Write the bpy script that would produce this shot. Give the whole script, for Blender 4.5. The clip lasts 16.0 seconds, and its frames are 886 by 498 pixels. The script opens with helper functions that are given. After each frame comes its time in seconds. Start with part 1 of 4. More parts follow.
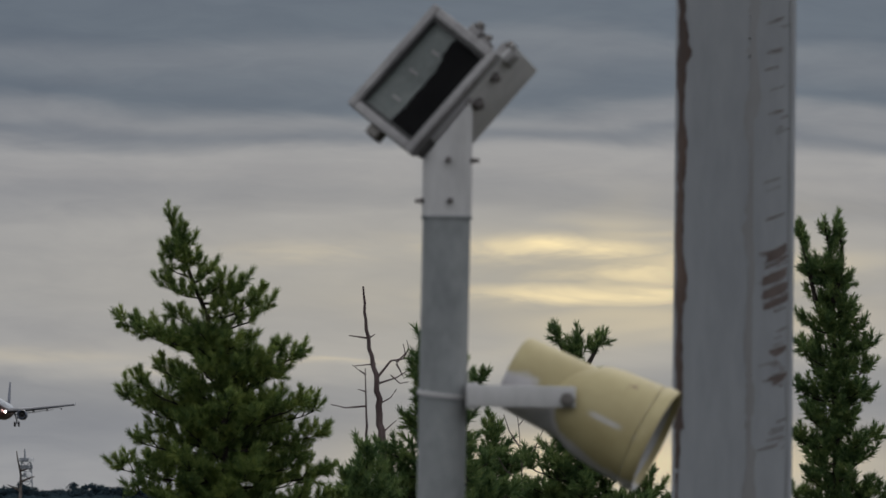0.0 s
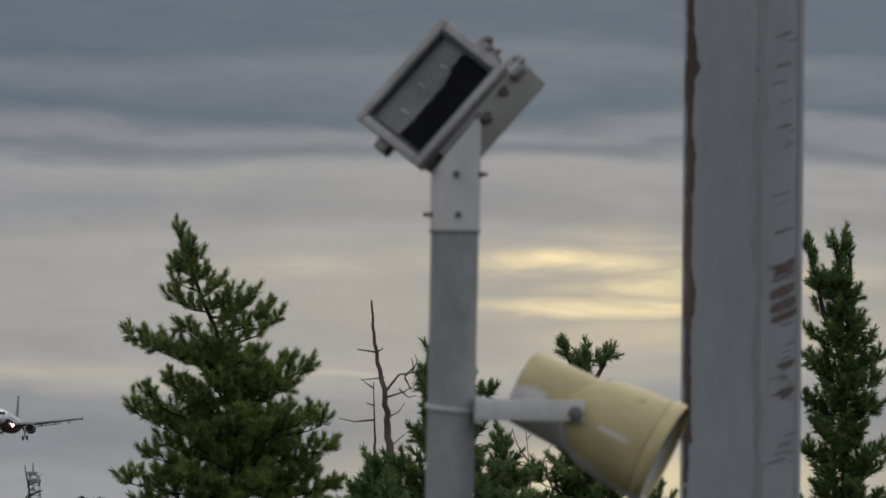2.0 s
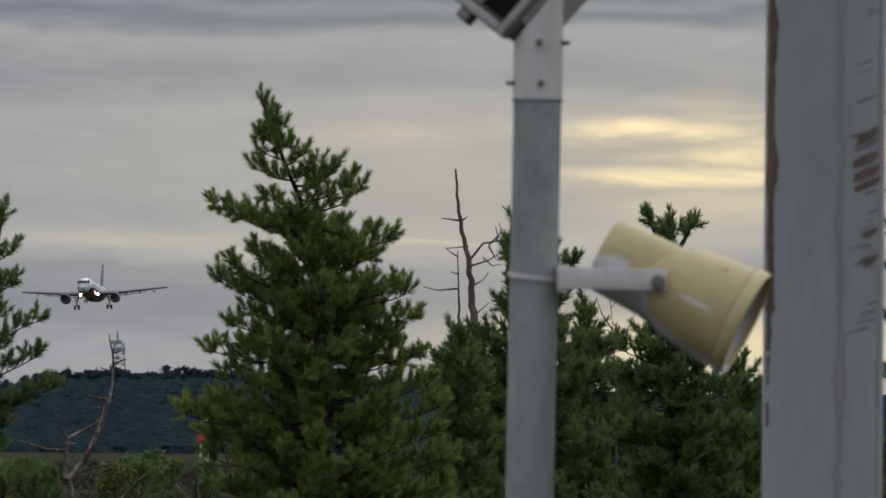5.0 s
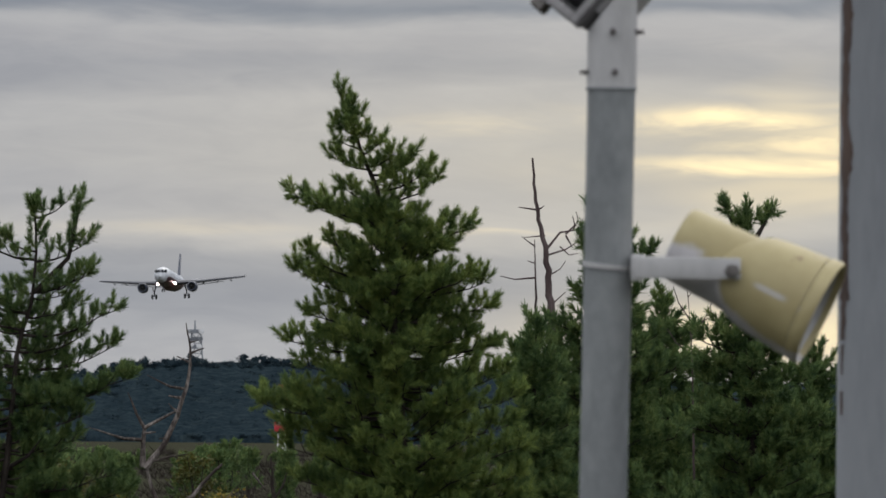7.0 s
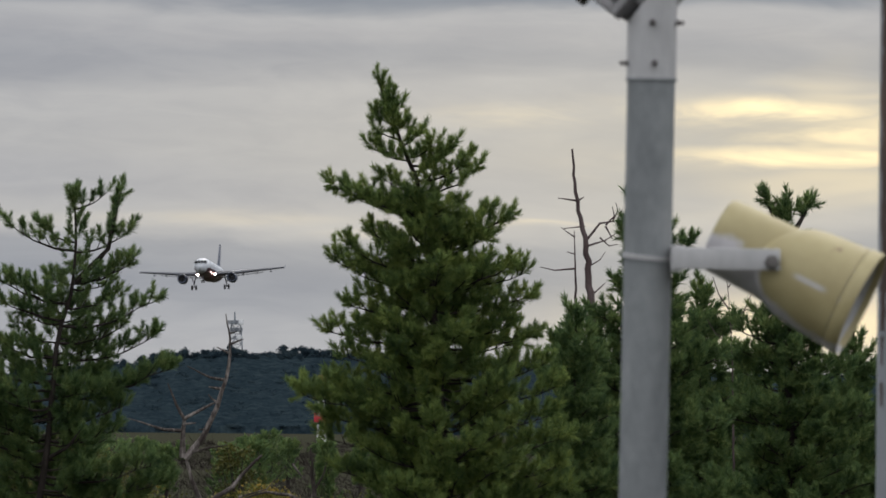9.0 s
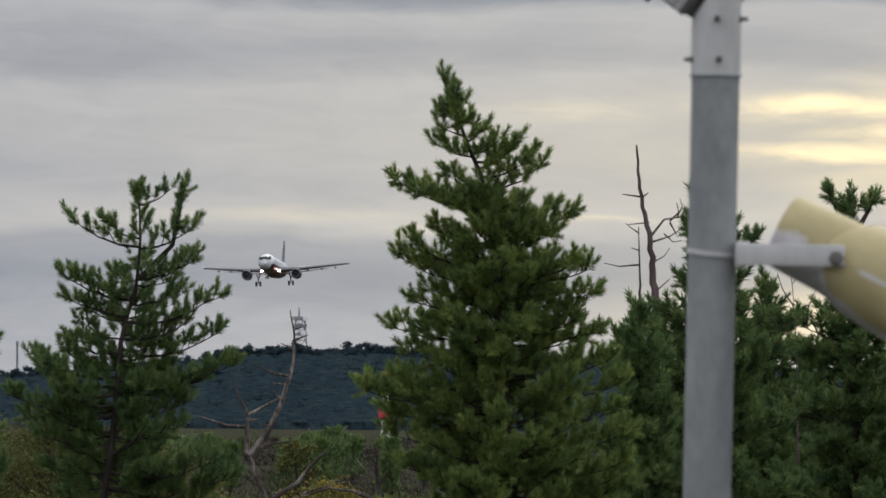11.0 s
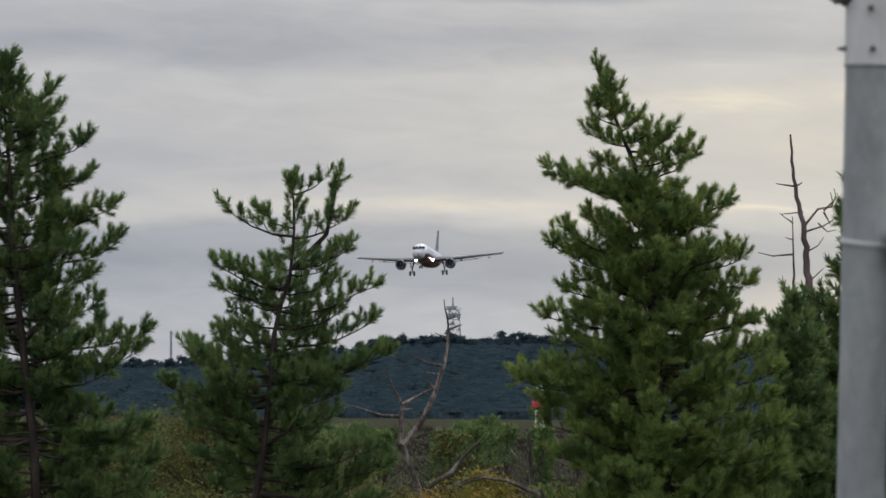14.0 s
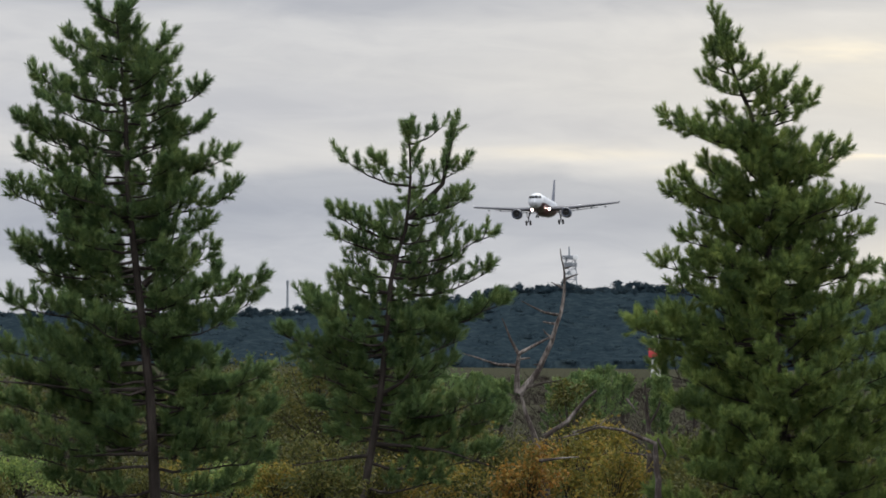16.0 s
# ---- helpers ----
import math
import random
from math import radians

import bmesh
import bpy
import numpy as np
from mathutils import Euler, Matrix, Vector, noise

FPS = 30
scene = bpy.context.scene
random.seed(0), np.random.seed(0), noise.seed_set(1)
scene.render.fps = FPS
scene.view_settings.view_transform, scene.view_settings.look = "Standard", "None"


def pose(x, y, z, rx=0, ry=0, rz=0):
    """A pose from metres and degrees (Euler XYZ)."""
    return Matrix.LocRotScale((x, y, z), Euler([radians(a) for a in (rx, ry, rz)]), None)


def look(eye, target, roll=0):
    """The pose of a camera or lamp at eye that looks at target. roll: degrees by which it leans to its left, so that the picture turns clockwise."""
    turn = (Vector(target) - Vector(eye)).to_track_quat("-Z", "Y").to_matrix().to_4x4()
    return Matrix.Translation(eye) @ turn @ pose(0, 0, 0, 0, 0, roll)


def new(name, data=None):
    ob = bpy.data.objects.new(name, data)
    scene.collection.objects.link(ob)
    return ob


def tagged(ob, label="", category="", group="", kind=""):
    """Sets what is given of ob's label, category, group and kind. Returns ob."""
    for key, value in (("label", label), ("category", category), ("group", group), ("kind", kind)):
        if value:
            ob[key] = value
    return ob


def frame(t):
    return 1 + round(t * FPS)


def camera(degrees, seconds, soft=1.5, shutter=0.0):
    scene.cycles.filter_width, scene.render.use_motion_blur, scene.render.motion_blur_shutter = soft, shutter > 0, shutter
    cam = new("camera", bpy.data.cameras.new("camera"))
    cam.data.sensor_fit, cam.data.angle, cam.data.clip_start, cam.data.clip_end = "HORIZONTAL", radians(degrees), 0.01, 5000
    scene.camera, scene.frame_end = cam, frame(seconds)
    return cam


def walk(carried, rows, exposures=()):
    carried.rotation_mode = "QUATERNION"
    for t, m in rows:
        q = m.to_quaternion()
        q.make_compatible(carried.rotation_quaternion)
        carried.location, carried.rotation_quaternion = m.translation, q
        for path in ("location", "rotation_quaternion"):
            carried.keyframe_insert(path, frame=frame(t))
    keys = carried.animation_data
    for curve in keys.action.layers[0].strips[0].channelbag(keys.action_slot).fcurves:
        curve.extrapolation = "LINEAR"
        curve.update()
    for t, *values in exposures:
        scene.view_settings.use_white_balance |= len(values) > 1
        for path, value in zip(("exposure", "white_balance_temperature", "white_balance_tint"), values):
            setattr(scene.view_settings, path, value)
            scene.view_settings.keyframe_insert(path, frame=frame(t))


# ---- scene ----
# The chart: directions from the tripod, u to the right and v down, F of its units to the radian; level with the eye at LEVEL.
F, EYE, LEVEL, LEAN = 22451.0, 1.8, 738.0, radians(0.5)
MID_U, MID_V = 784.0, 441.0


def chart(u, v, d):
    """The place d metres ahead in the chart's direction (u, v)."""
    a, b = u - MID_U, MID_V - v
    x, z = a * math.cos(LEAN) - b * math.sin(LEAN), a * math.sin(LEAN) + b * math.cos(LEAN)
    return Vector((x * d / F, d, EYE + (z + LEVEL - MID_V) * d / F))


# ---- camera: a long lens on a tripod that pans left and tilts down ----
cam = camera(4.0, 16.0, soft=1.65)
cam.data.dof.use_dof, cam.data.dof.focus_distance, cam.data.dof.aperture_fstop = True, 155.0, 50.0      # focused on the pines
# seconds, pan and tilt in chart units from the pose at 12.5 s; SLIP is the sideways slip of the head in mm
ROWS = [
    (0.0, -599.6, 264.2), (0.5, -595.0, 285.6), (1.0, -595.0, 293.2), (1.5, -592.6, 293.2), (2.0, -585.0, 288.7),
    (2.5, -557.4, 265.7), (3.0, -514.5, 232.8), (3.5, -485.5, 196.8), (4.0, -470.9, 155.4), (4.2, -467.9, 128.7),
    (6.3, -344.6, 30.7), (6.5, -330.8, 30.7), (7.0, -298.6, 36.8), (7.5, -278.7, 46.0), (8.0, -266.5, 47.5),
    (8.5, -251.2, 49.0), (9.0, -228.2, 20.7), (11.5, -78.1, 9.2), (12.0, -38.3, 0.0), (12.5, 0.0, 0.0),
    (13.0, 35.2, 1.6), (13.5, 79.6, -3.8), (14.0, 157.7, -4.6), (14.5, 227.3, -26.8), (15.0, 292.4, -39.8),
    (15.5, 331.4, -86.5), (16.0, 363.6, -94.2),
]
SLIP = {t: (-9.0 if t < 4.5 else 0.0) for t, a, b in ROWS}
walk(cam, [(t, look((SLIP[t] / 1000, 0, EYE), chart(MID_U - a, MID_V - b, 100.0) + Vector((SLIP[t] / 1000, 0, 0)), 0.5)) for t, a, b in ROWS],
     exposures=[(0.0, -0.68), (2.0, -0.68), (4.2, -0.62), (6.3, -0.28), (9.2, -0.18), (11.5, -0.08), (13.5, 0.0), (14.5, 0.05), (15.0, 0.1), (16.0, 0.3)])


# ---- nodes ----
def tree_of(owner):
    owner.use_nodes = True
    owner.node_tree.nodes.clear()
    return owner.node_tree


class Net:
    """Short hand for building a node tree."""

    def __init__(self, tree):
        self.t = tree

    def n(self, kind, **sets):
        node = self.t.nodes.new(kind)
        for key, value in sets.items():
            if key == "op":
                node.operation = value
            elif key == "blend":
                node.blend_type = value
            elif key == "data":
                node.data_type = value
        return node

    def link(self, a, b):
        self.t.links.new(a, b)

    def put(self, socket, value):
        if isinstance(value, bpy.types.NodeSocket):
            self.link(value, socket)
        else:
            socket.default_value = value

    def math(self, op, a, b=0.0, c=0.0):
        m = self.n("ShaderNodeMath", op=op)
        for i, value in enumerate((a, b, c)):
            self.put(m.inputs[i], value)
        return m.outputs[0]

    def mix(self, f, a, b, blend="MIX"):
        m = self.n("ShaderNodeMix", data="RGBA", blend=blend)
        self.put(m.inputs[0], f)
        self.put(m.inputs[6], a if isinstance(a, bpy.types.NodeSocket) else (*a, 1))
        self.put(m.inputs[7], b if isinstance(b, bpy.types.NodeSocket) else (*b, 1))
        return m.outputs[2]

    def noise(self, vec, scale, detail=3.0, rough=0.55, distort=0.0):
        m = self.n("ShaderNodeTexNoise")
        if vec is not None:
            self.link(vec, m.inputs["Vector"])
        m.inputs["Scale"].default_value, m.inputs["Detail"].default_value = scale, detail
        m.inputs["Roughness"].default_value, m.inputs["Distortion"].default_value = rough, distort
        return m.outputs[0]

    def ramp(self, f, stops, smooth=True):
        m = self.n("ShaderNodeValToRGB")
        m.color_ramp.interpolation = "EASE" if smooth else "LINEAR"
        els = m.color_ramp.elements
        while len(els) < len(stops):
            els.new(0.5)
        for el, (p, c) in zip(els, stops):
            el.position, el.color = p, (*c, 1) if not isinstance(c, float) else (c, c, c, 1)
        self.put(m.inputs[0], f)
        return m.outputs[0]

    def span(self, f, a, b, lo=0.0, hi=1.0):
        m = self.n("ShaderNodeMapRange")
        m.interpolation_type = "SMOOTHSTEP"
        self.put(m.inputs[0], f)
        for i, value in enumerate((a, b, lo, hi)):
            m.inputs[i + 1].default_value = value
        return m.outputs[0]


# ---- world: an overcast evening sky, the sun behind low cloud ----
world = bpy.data.worlds.new("evening_sky")
scene.world = world
W = Net(tree_of(world))
sky = W.n("ShaderNodeTexSky")
sky.sky_type, sky.sun_disc = "NISHITA", False
sky.sun_elevation, sky.sun_rotation = radians(6), radians(3)
xyz = W.n("ShaderNodeSeparateXYZ")
W.link(W.n("ShaderNodeTexCoord").outputs["Generated"], xyz.inputs[0])
dx, dy, dz = xyz.outputs
along = W.math("MAXIMUM", W.math("SQRT", W.math("ADD", W.math("MULTIPLY", dx, dx), W.math("MULTIPLY", dy, dy))), 0.02)
az = W.math("MULTIPLY", W.math("ARCTAN2", dx, dy), F / 1000)     # chart thousands, to the right
el = W.math("MULTIPLY", W.math("DIVIDE", dz, along), F / 1000)   # chart thousands above eye level
vec = W.n("ShaderNodeCombineXYZ")
W.put(vec.inputs[0], az), W.put(vec.inputs[1], W.math("MULTIPLY", W.math("ADD", el, W.math("MULTIPLY", az, 0.03)), 4.2))
broad = W.noise(vec.outputs[0], 0.8, 2.0, 0.5, 0.3)
fine = W.noise(vec.outputs[0], 2.4, 4.0, 0.55, 0.5)
band = W.math("ADD", el, W.math("ADD", W.math("MULTIPLY", W.math("SUBTRACT", broad, 0.5), 0.20), W.math("MULTIPLY", W.math("SUBTRACT", fine, 0.5), 0.075)))
layers = W.ramp(W.math("DIVIDE", band, 1.2), [
    (0.0, (0.57, 0.56, 0.56)), (0.14, (0.51, 0.518, 0.535)), (0.215, (0.39, 0.408, 0.445)), (0.26, (0.43, 0.443, 0.47)), (0.30, (0.64, 0.625, 0.60)), (0.36, (0.53, 0.53, 0.54)),
    (0.42, (0.57, 0.565, 0.56)), (0.50, (0.58, 0.575, 0.57)), (0.545, (0.44, 0.45, 0.475)), (0.575, (0.52, 0.52, 0.53)), (0.605, (0.55, 0.55, 0.555)), (0.64, (0.31, 0.34, 0.385)),
    (0.66, (0.40, 0.42, 0.45)), (0.70, (0.225, 0.27, 0.325)), (0.76, (0.30, 0.335, 0.38)), (0.80, (0.22, 0.265, 0.32)), (1.0, (0.21, 0.25, 0.31))])
cloud = W.mix(1.0, layers, W.ramp(W.noise(vec.outputs[0], 5.0, 5.0, 0.6, 0.6), [(0.25, (0.93, 0.935, 0.95)), (0.75, (1.06, 1.055, 1.045))]), "MULTIPLY")
cloud = W.mix(W.span(W.math("SUBTRACT", W.math("MULTIPLY", W.math("SUBTRACT", broad, 0.5), 0.8), az), -0.45, 0.75), cloud, W.mix(1.0, cloud, (0.87, 0.89, 0.925), "MULTIPLY"))      # bluer, thicker cloud away from the sun
# gold light breaking through low streaks round the sun
gx, gy = W.math("DIVIDE", W.math("SUBTRACT", az, 0.95), 0.34), W.math("DIVIDE", W.math("SUBTRACT", el, 0.515), 0.095)
halo = W.math("POWER", 2.718, W.math("MULTIPLY", W.math("ADD", W.math("MULTIPLY", gx, gx), W.math("MULTIPLY", gy, gy)), -1.0))
streak = W.n("ShaderNodeCombineXYZ")
W.put(streak.inputs[0], az), W.put(streak.inputs[1], W.math("MULTIPLY", W.math("ADD", el, W.math("MULTIPLY", az, -0.05)), 5.2))
rays = W.span(W.noise(streak.outputs[0], 2.4, 2.0, 0.45, 0.5), 0.38, 0.66)
high = W.mix(W.span(el, 1.6, 9.0), cloud, W.ramp(W.noise(vec.outputs[0], 0.12, 4.0), [(0.3, (1.30, 1.34, 1.42)), (0.7, (1.85, 1.87, 1.92))]))   # thinner cloud overhead
hx, hy = W.math("DIVIDE", W.math("SUBTRACT", az, 0.95), 0.42), W.math("DIVIDE", W.math("SUBTRACT", el, 0.19), 0.06)
low_halo = W.math("POWER", 2.718, W.math("MULTIPLY", W.math("ADD", W.math("MULTIPLY", hx, hx), W.math("MULTIPLY", hy, hy)), -1.0))
wx, wy = W.math("DIVIDE", W.math("SUBTRACT", az, 0.75), 0.95), W.math("DIVIDE", W.math("SUBTRACT", el, 0.47), 0.20)
wide_halo = W.math("POWER", 2.718, W.math("MULTIPLY", W.math("ADD", W.math("MULTIPLY", wx, wx), W.math("MULTIPLY", wy, wy)), -1.0))
high = W.mix(W.math("MULTIPLY", wide_halo, 0.45), high, (0.74, 0.69, 0.57))
glow = W.math("MULTIPLY", low_halo, 0.55)
for caz, cel, saz, sel, power in ((0.80, 0.565, 0.17, 0.020, 1.0), (0.88, 0.487, 0.20, 0.017, 1.0), (0.99, 0.53, 0.22, 0.022, 0.7),
                                  (0.36, 0.56, 0.15, 0.024, 0.20), (0.39, 0.363, 0.07, 0.006, 0.30), (-0.15, 0.372, 0.24, 0.014, 0.12), (0.12, 0.345, 0.12, 0.010, 0.12)):
    px, pz = W.math("DIVIDE", W.math("SUBTRACT", az, caz), saz), W.math("DIVIDE", W.math("SUBTRACT", W.math("ADD", el, W.math("MULTIPLY", W.math("SUBTRACT", fine, 0.5), 0.05)), cel), sel)
    spot = W.math("POWER", 2.718, W.math("MULTIPLY", W.math("ADD", W.math("MULTIPLY", px, px), W.math("MULTIPLY", pz, pz)), -1.0))
    glow = W.math("MAXIMUM", glow, W.math("MULTIPLY", spot, W.span(W.noise(vec.outputs[0], 4.2, 4.0, 0.55, 0.6), 0.30, 0.62, 0.25 * power, 0.95 * power)))
warm = W.mix(W.math("MULTIPLY", halo, 0.6), high, (0.60, 0.56, 0.46))
gold = W.mix(W.math("MAXIMUM", W.math("MULTIPLY", W.math("MULTIPLY", halo, rays), 0.55), glow), warm, (1.75, 1.42, 0.80))
lo = W.n("ShaderNodeBackground")
W.put(lo.inputs[0], gold), W.put(lo.inputs[1], 1.0)
hi = W.n("ShaderNodeBackground")
W.put(hi.inputs[0], sky.outputs[0]), W.put(hi.inputs[1], 0.05)
both = W.n("ShaderNodeMixShader")
both.inputs[0].default_value = 0.998      # cloud cover
W.link(hi.outputs[0], both.inputs[1]), W.link(lo.outputs[0], both.inputs[2])
W.link(both.outputs[0], W.n("ShaderNodeOutputWorld").inputs[0])
sun = new("sun", bpy.data.lights.new("sun", "SUN"))
sun.data.energy, sun.data.angle, sun.data.color = 0.5, radians(25), (1.0, 0.90, 0.75)
sun.matrix_world = look((0, 0, 0), (-0.25, -1.0, -0.9))


# ---- materials ----
def surface(name, colours, scale=4.0, fine_scale=40.0, rough=0.6, metal=0.0, bump=0.15, stretch=(1, 1, 1), island=0.0, translucent=0.0, per_object=0.0, spec=0.5):
    """A surface whose colour wanders between the given ones at two scales, with a little relief."""
    mat = bpy.data.materials.new(name)
    N = Net(tree_of(mat))
    coord = N.n("ShaderNodeMapping")
    N.link(N.n("ShaderNodeTexCoord").outputs["Object"], coord.inputs[0])
    coord.inputs["Scale"].default_value = stretch
    big, small = N.noise(coord.outputs[0], scale, 3.0), N.noise(coord.outputs[0], fine_scale, 4.0, 0.6)
    f = N.math("ADD", N.math("MULTIPLY", big, 0.65), N.math("MULTIPLY", small, 0.35))
    if island:
        f = N.math("ADD", f, N.math("MULTIPLY", N.math("SUBTRACT", N.n("ShaderNodeNewGeometry").outputs["Random Per Island"], 0.5), island))
    if per_object:
        f = N.math("ADD", f, N.math("MULTIPLY", N.math("SUBTRACT", N.n("ShaderNodeObjectInfo").outputs["Random"], 0.5), per_object))
    steps = len(colours) - 1
    colour = N.ramp(f, [(0.32 + 0.36 * i / max(steps, 1), c) for i, c in enumerate(colours)], smooth=False)
    bsdf = N.n("ShaderNodeBsdfPrincipled")
    N.put(bsdf.inputs["Base Color"], colour)
    N.put(bsdf.inputs["Roughness"], N.span(small, 0.2, 0.8, max(rough - 0.12, 0.02), min(rough + 0.12, 1.0)))
    bsdf.inputs["Metallic"].default_value, bsdf.inputs["Specular IOR Level"].default_value = metal, spec
    if bump:
        b = N.n("ShaderNodeBump")
        b.inputs["Strength"].default_value, b.inputs["Distance"].default_value = bump, 0.01
        N.link(small, b.inputs["Height"]), N.link(b.outputs[0], bsdf.inputs["Normal"])
    out = N.n("ShaderNodeOutputMaterial")
    if translucent:
        t, m = N.n("ShaderNodeBsdfTranslucent"), N.n("ShaderNodeMixShader")
        N.put(t.inputs[0], colour)
        m.inputs[0].default_value = translucent
        N.link(bsdf.outputs[0], m.inputs[1]), N.link(t.outputs[0], m.inputs[2]), N.link(m.outputs[0], out.inputs[0])
    else:
        N.link(bsdf.outputs[0], out.inputs[0])
    return mat


def lit(name, colour, strength):
    mat = bpy.data.materials.new(name)
    N = Net(tree_of(mat))
    e = N.n("ShaderNodeEmission")
    e.inputs[0].default_value, e.inputs[1].default_value = (*colour, 1), strength
    N.link(e.outputs[0], N.n("ShaderNodeOutputMaterial").inputs[0])
    return mat


M_NEEDLE = surface("pine_needles", [(0.067, 0.112, 0.046), (0.146, 0.205, 0.064), (0.280, 0.334, 0.095)], 4.0, 14.0, 0.6, bump=0, island=0.16, translucent=0.38, spec=0.05)
# Bluer, darker copy of M_NEEDLE: the backlit pines' shade is in its colour
M_SHADED_BLUEPINE = surface("shaded_blue_green_needles", [(0.049, 0.088, 0.043), (0.106, 0.165, 0.062), (0.213, 0.269, 0.094)], 4.0, 14.0, 0.6, bump=0, island=0.16, translucent=0.38, spec=0.05)
M_BARK = surface("pine_bark", [(0.014, 0.011, 0.010), (0.028, 0.023, 0.020), (0.058, 0.048, 0.043)], 6.0, 40.0, 0.9, bump=0.8, stretch=(1, 1, 0.3), spec=0.12)
M_DEAD = surface("bleached_deadwood", [(0.020, 0.015, 0.013), (0.050, 0.041, 0.037), (0.32, 0.285, 0.265)], 2.5, 30.0, 0.85, bump=0.6, stretch=(1, 1, 0.4), spec=0.12)
M_SNAG = surface("mauve_brown_deadwood", [(0.040, 0.028, 0.029), (0.080, 0.058, 0.058), (0.14, 0.11, 0.108)], 2.5, 30.0, 0.85, bump=0.6, stretch=(1, 1, 0.4), spec=0.1)
M_GALV = surface("galvanised_steel", [(0.118, 0.129, 0.137), (0.20, 0.212, 0.220), (0.285, 0.297, 0.304)], 7.0, 46.0, 0.62, metal=0.1, bump=0.06, stretch=(1, 1, 0.6))
M_WHITE = surface("weathered_white_paint", [(0.32, 0.315, 0.32), (0.41, 0.405, 0.41), (0.48, 0.475, 0.48)], 7.0, 60.0, 0.5, bump=0.05, stretch=(1, 1, 0.35))
M_LAMPGREY = surface("dirty_white_enamel", [(0.11, 0.105, 0.108), (0.165, 0.160, 0.164), (0.25, 0.244, 0.248)], 9.0, 70.0, 0.55, bump=0.06)
M_BOLT = surface("dull_bolt_steel", [(0.10, 0.09, 0.085), (0.20, 0.19, 0.18)], 30.0, 200.0, 0.6, metal=0.6, bump=0.1)
M_DARKBOLT = surface("dark_bolt_steel", [(0.09, 0.08, 0.08), (0.16, 0.145, 0.145)], 30.0, 200.0, 0.6, metal=0.4, bump=0.1)
M_GASKET = surface("black_gasket", [(0.015, 0.015, 0.016), (0.03, 0.03, 0.03)], 20.0, 100.0, 0.7, bump=0.05)
M_BLACK = surface("black_louvre", [(0.004, 0.004, 0.005), (0.009, 0.009, 0.010)], 20.0, 100.0, 0.6, bump=0.03, spec=0.08)
M_REFLECT = surface("dusty_reflector", [(0.045, 0.054, 0.054), (0.072, 0.083, 0.082), (0.11, 0.122, 0.12)], 12.0, 60.0, 0.5, bump=0.03, spec=0.3)
M_POLE = surface("grey_painted_steel", [(0.172, 0.182, 0.200), (0.212, 0.223, 0.241), (0.246, 0.257, 0.276)], 2.2, 45.0, 0.5, bump=0.05, stretch=(1, 1, 0.25))
M_RUST = surface("rusted_steel", [(0.028, 0.017, 0.015), (0.055, 0.035, 0.028), (0.10, 0.066, 0.052)], 6.0, 45.0, 0.9, bump=0.5, stretch=(1, 1, 0.4))
M_STAIN = surface("run_off_stain", [(0.150, 0.148, 0.150), (0.185, 0.188, 0.197), (0.215, 0.221, 0.236)], 3.0, 50.0, 0.6, bump=0.05, stretch=(1, 1, 0.2))
M_SCAR = surface("rust_scar", [(0.055, 0.040, 0.037), (0.115, 0.090, 0.082)], 20.0, 90.0, 0.9, bump=0.3)
M_GROUND = surface("dry_grass_ground", [(0.020, 0.022, 0.014), (0.036, 0.037, 0.025), (0.060, 0.056, 0.040)], 0.25, 7.0, 1.0, bump=0.3, spec=0.0)
# the blue of distant haze is mixed into the woods' base colour
M_HAZED_WOODS = surface("far_hazed_pine_woods", [(0.013, 0.023, 0.032), (0.028, 0.045, 0.057), (0.047, 0.069, 0.078)], 0.20, 0.8, 0.95, bump=0, island=0.06, translucent=0.5, spec=0.0)
M_AUTUMN = surface("yellowing_leaves", [(0.09, 0.094, 0.024), (0.17, 0.15, 0.03), (0.25, 0.17, 0.036)], 1.6, 8.0, 0.6, bump=0, island=0.4, translucent=0.3, spec=0.12)
M_ORANGE = surface("orange_leaves", [(0.12, 0.10, 0.028), (0.22, 0.145, 0.032), (0.28, 0.135, 0.032)], 1.6, 8.0, 0.6, bump=0, island=0.4, translucent=0.3, spec=0.12)
M_OLIVE = surface("olive_leaves", [(0.038, 0.046, 0.015), (0.070, 0.076, 0.021), (0.118, 0.110, 0.030)], 1.6, 8.0, 0.6, bump=0, island=0.4, translucent=0.3, spec=0.12)
M_BRUSH = surface("dry_brush", [(0.010, 0.008, 0.007), (0.020, 0.016, 0.014), (0.055, 0.047, 0.043)], 0.3, 3.0, 0.9, bump=0, island=0.6, spec=0.0)
M_RED = surface("red_signal_paint", [(0.34, 0.018, 0.03), (0.46, 0.03, 0.04)], 1.0, 9.0, 0.5, bump=0)
M_MASTWHITE = surface("white_mast_paint", [(0.62, 0.62, 0.63), (0.75, 0.75, 0.75)], 1.0, 9.0, 0.5, bump=0)
M_LATTICE = surface("grey_lattice_steel", [(0.15, 0.165, 0.19), (0.24, 0.26, 0.285)], 0.5, 5.0, 0.6, metal=0.3, bump=0)
M_PLANE = surface("white_aircraft_paint", [(0.42, 0.44, 0.48), (0.52, 0.54, 0.57)], 0.3, 3.0, 0.35, bump=0)
M_WING = surface("grey_wing_skin", [(0.04, 0.043, 0.055), (0.065, 0.07, 0.085)], 0.4, 3.0, 0.6, metal=0.0, bump=0)
M_ENGINE = surface("dark_engine_cowl", [(0.04, 0.05, 0.08), (0.07, 0.08, 0.11)], 0.6, 4.0, 0.4, bump=0)
M_TYRE = surface("black_tyre", [(0.012, 0.012, 0.012), (0.025, 0.025, 0.025)], 2.0, 9.0, 0.8, bump=0)
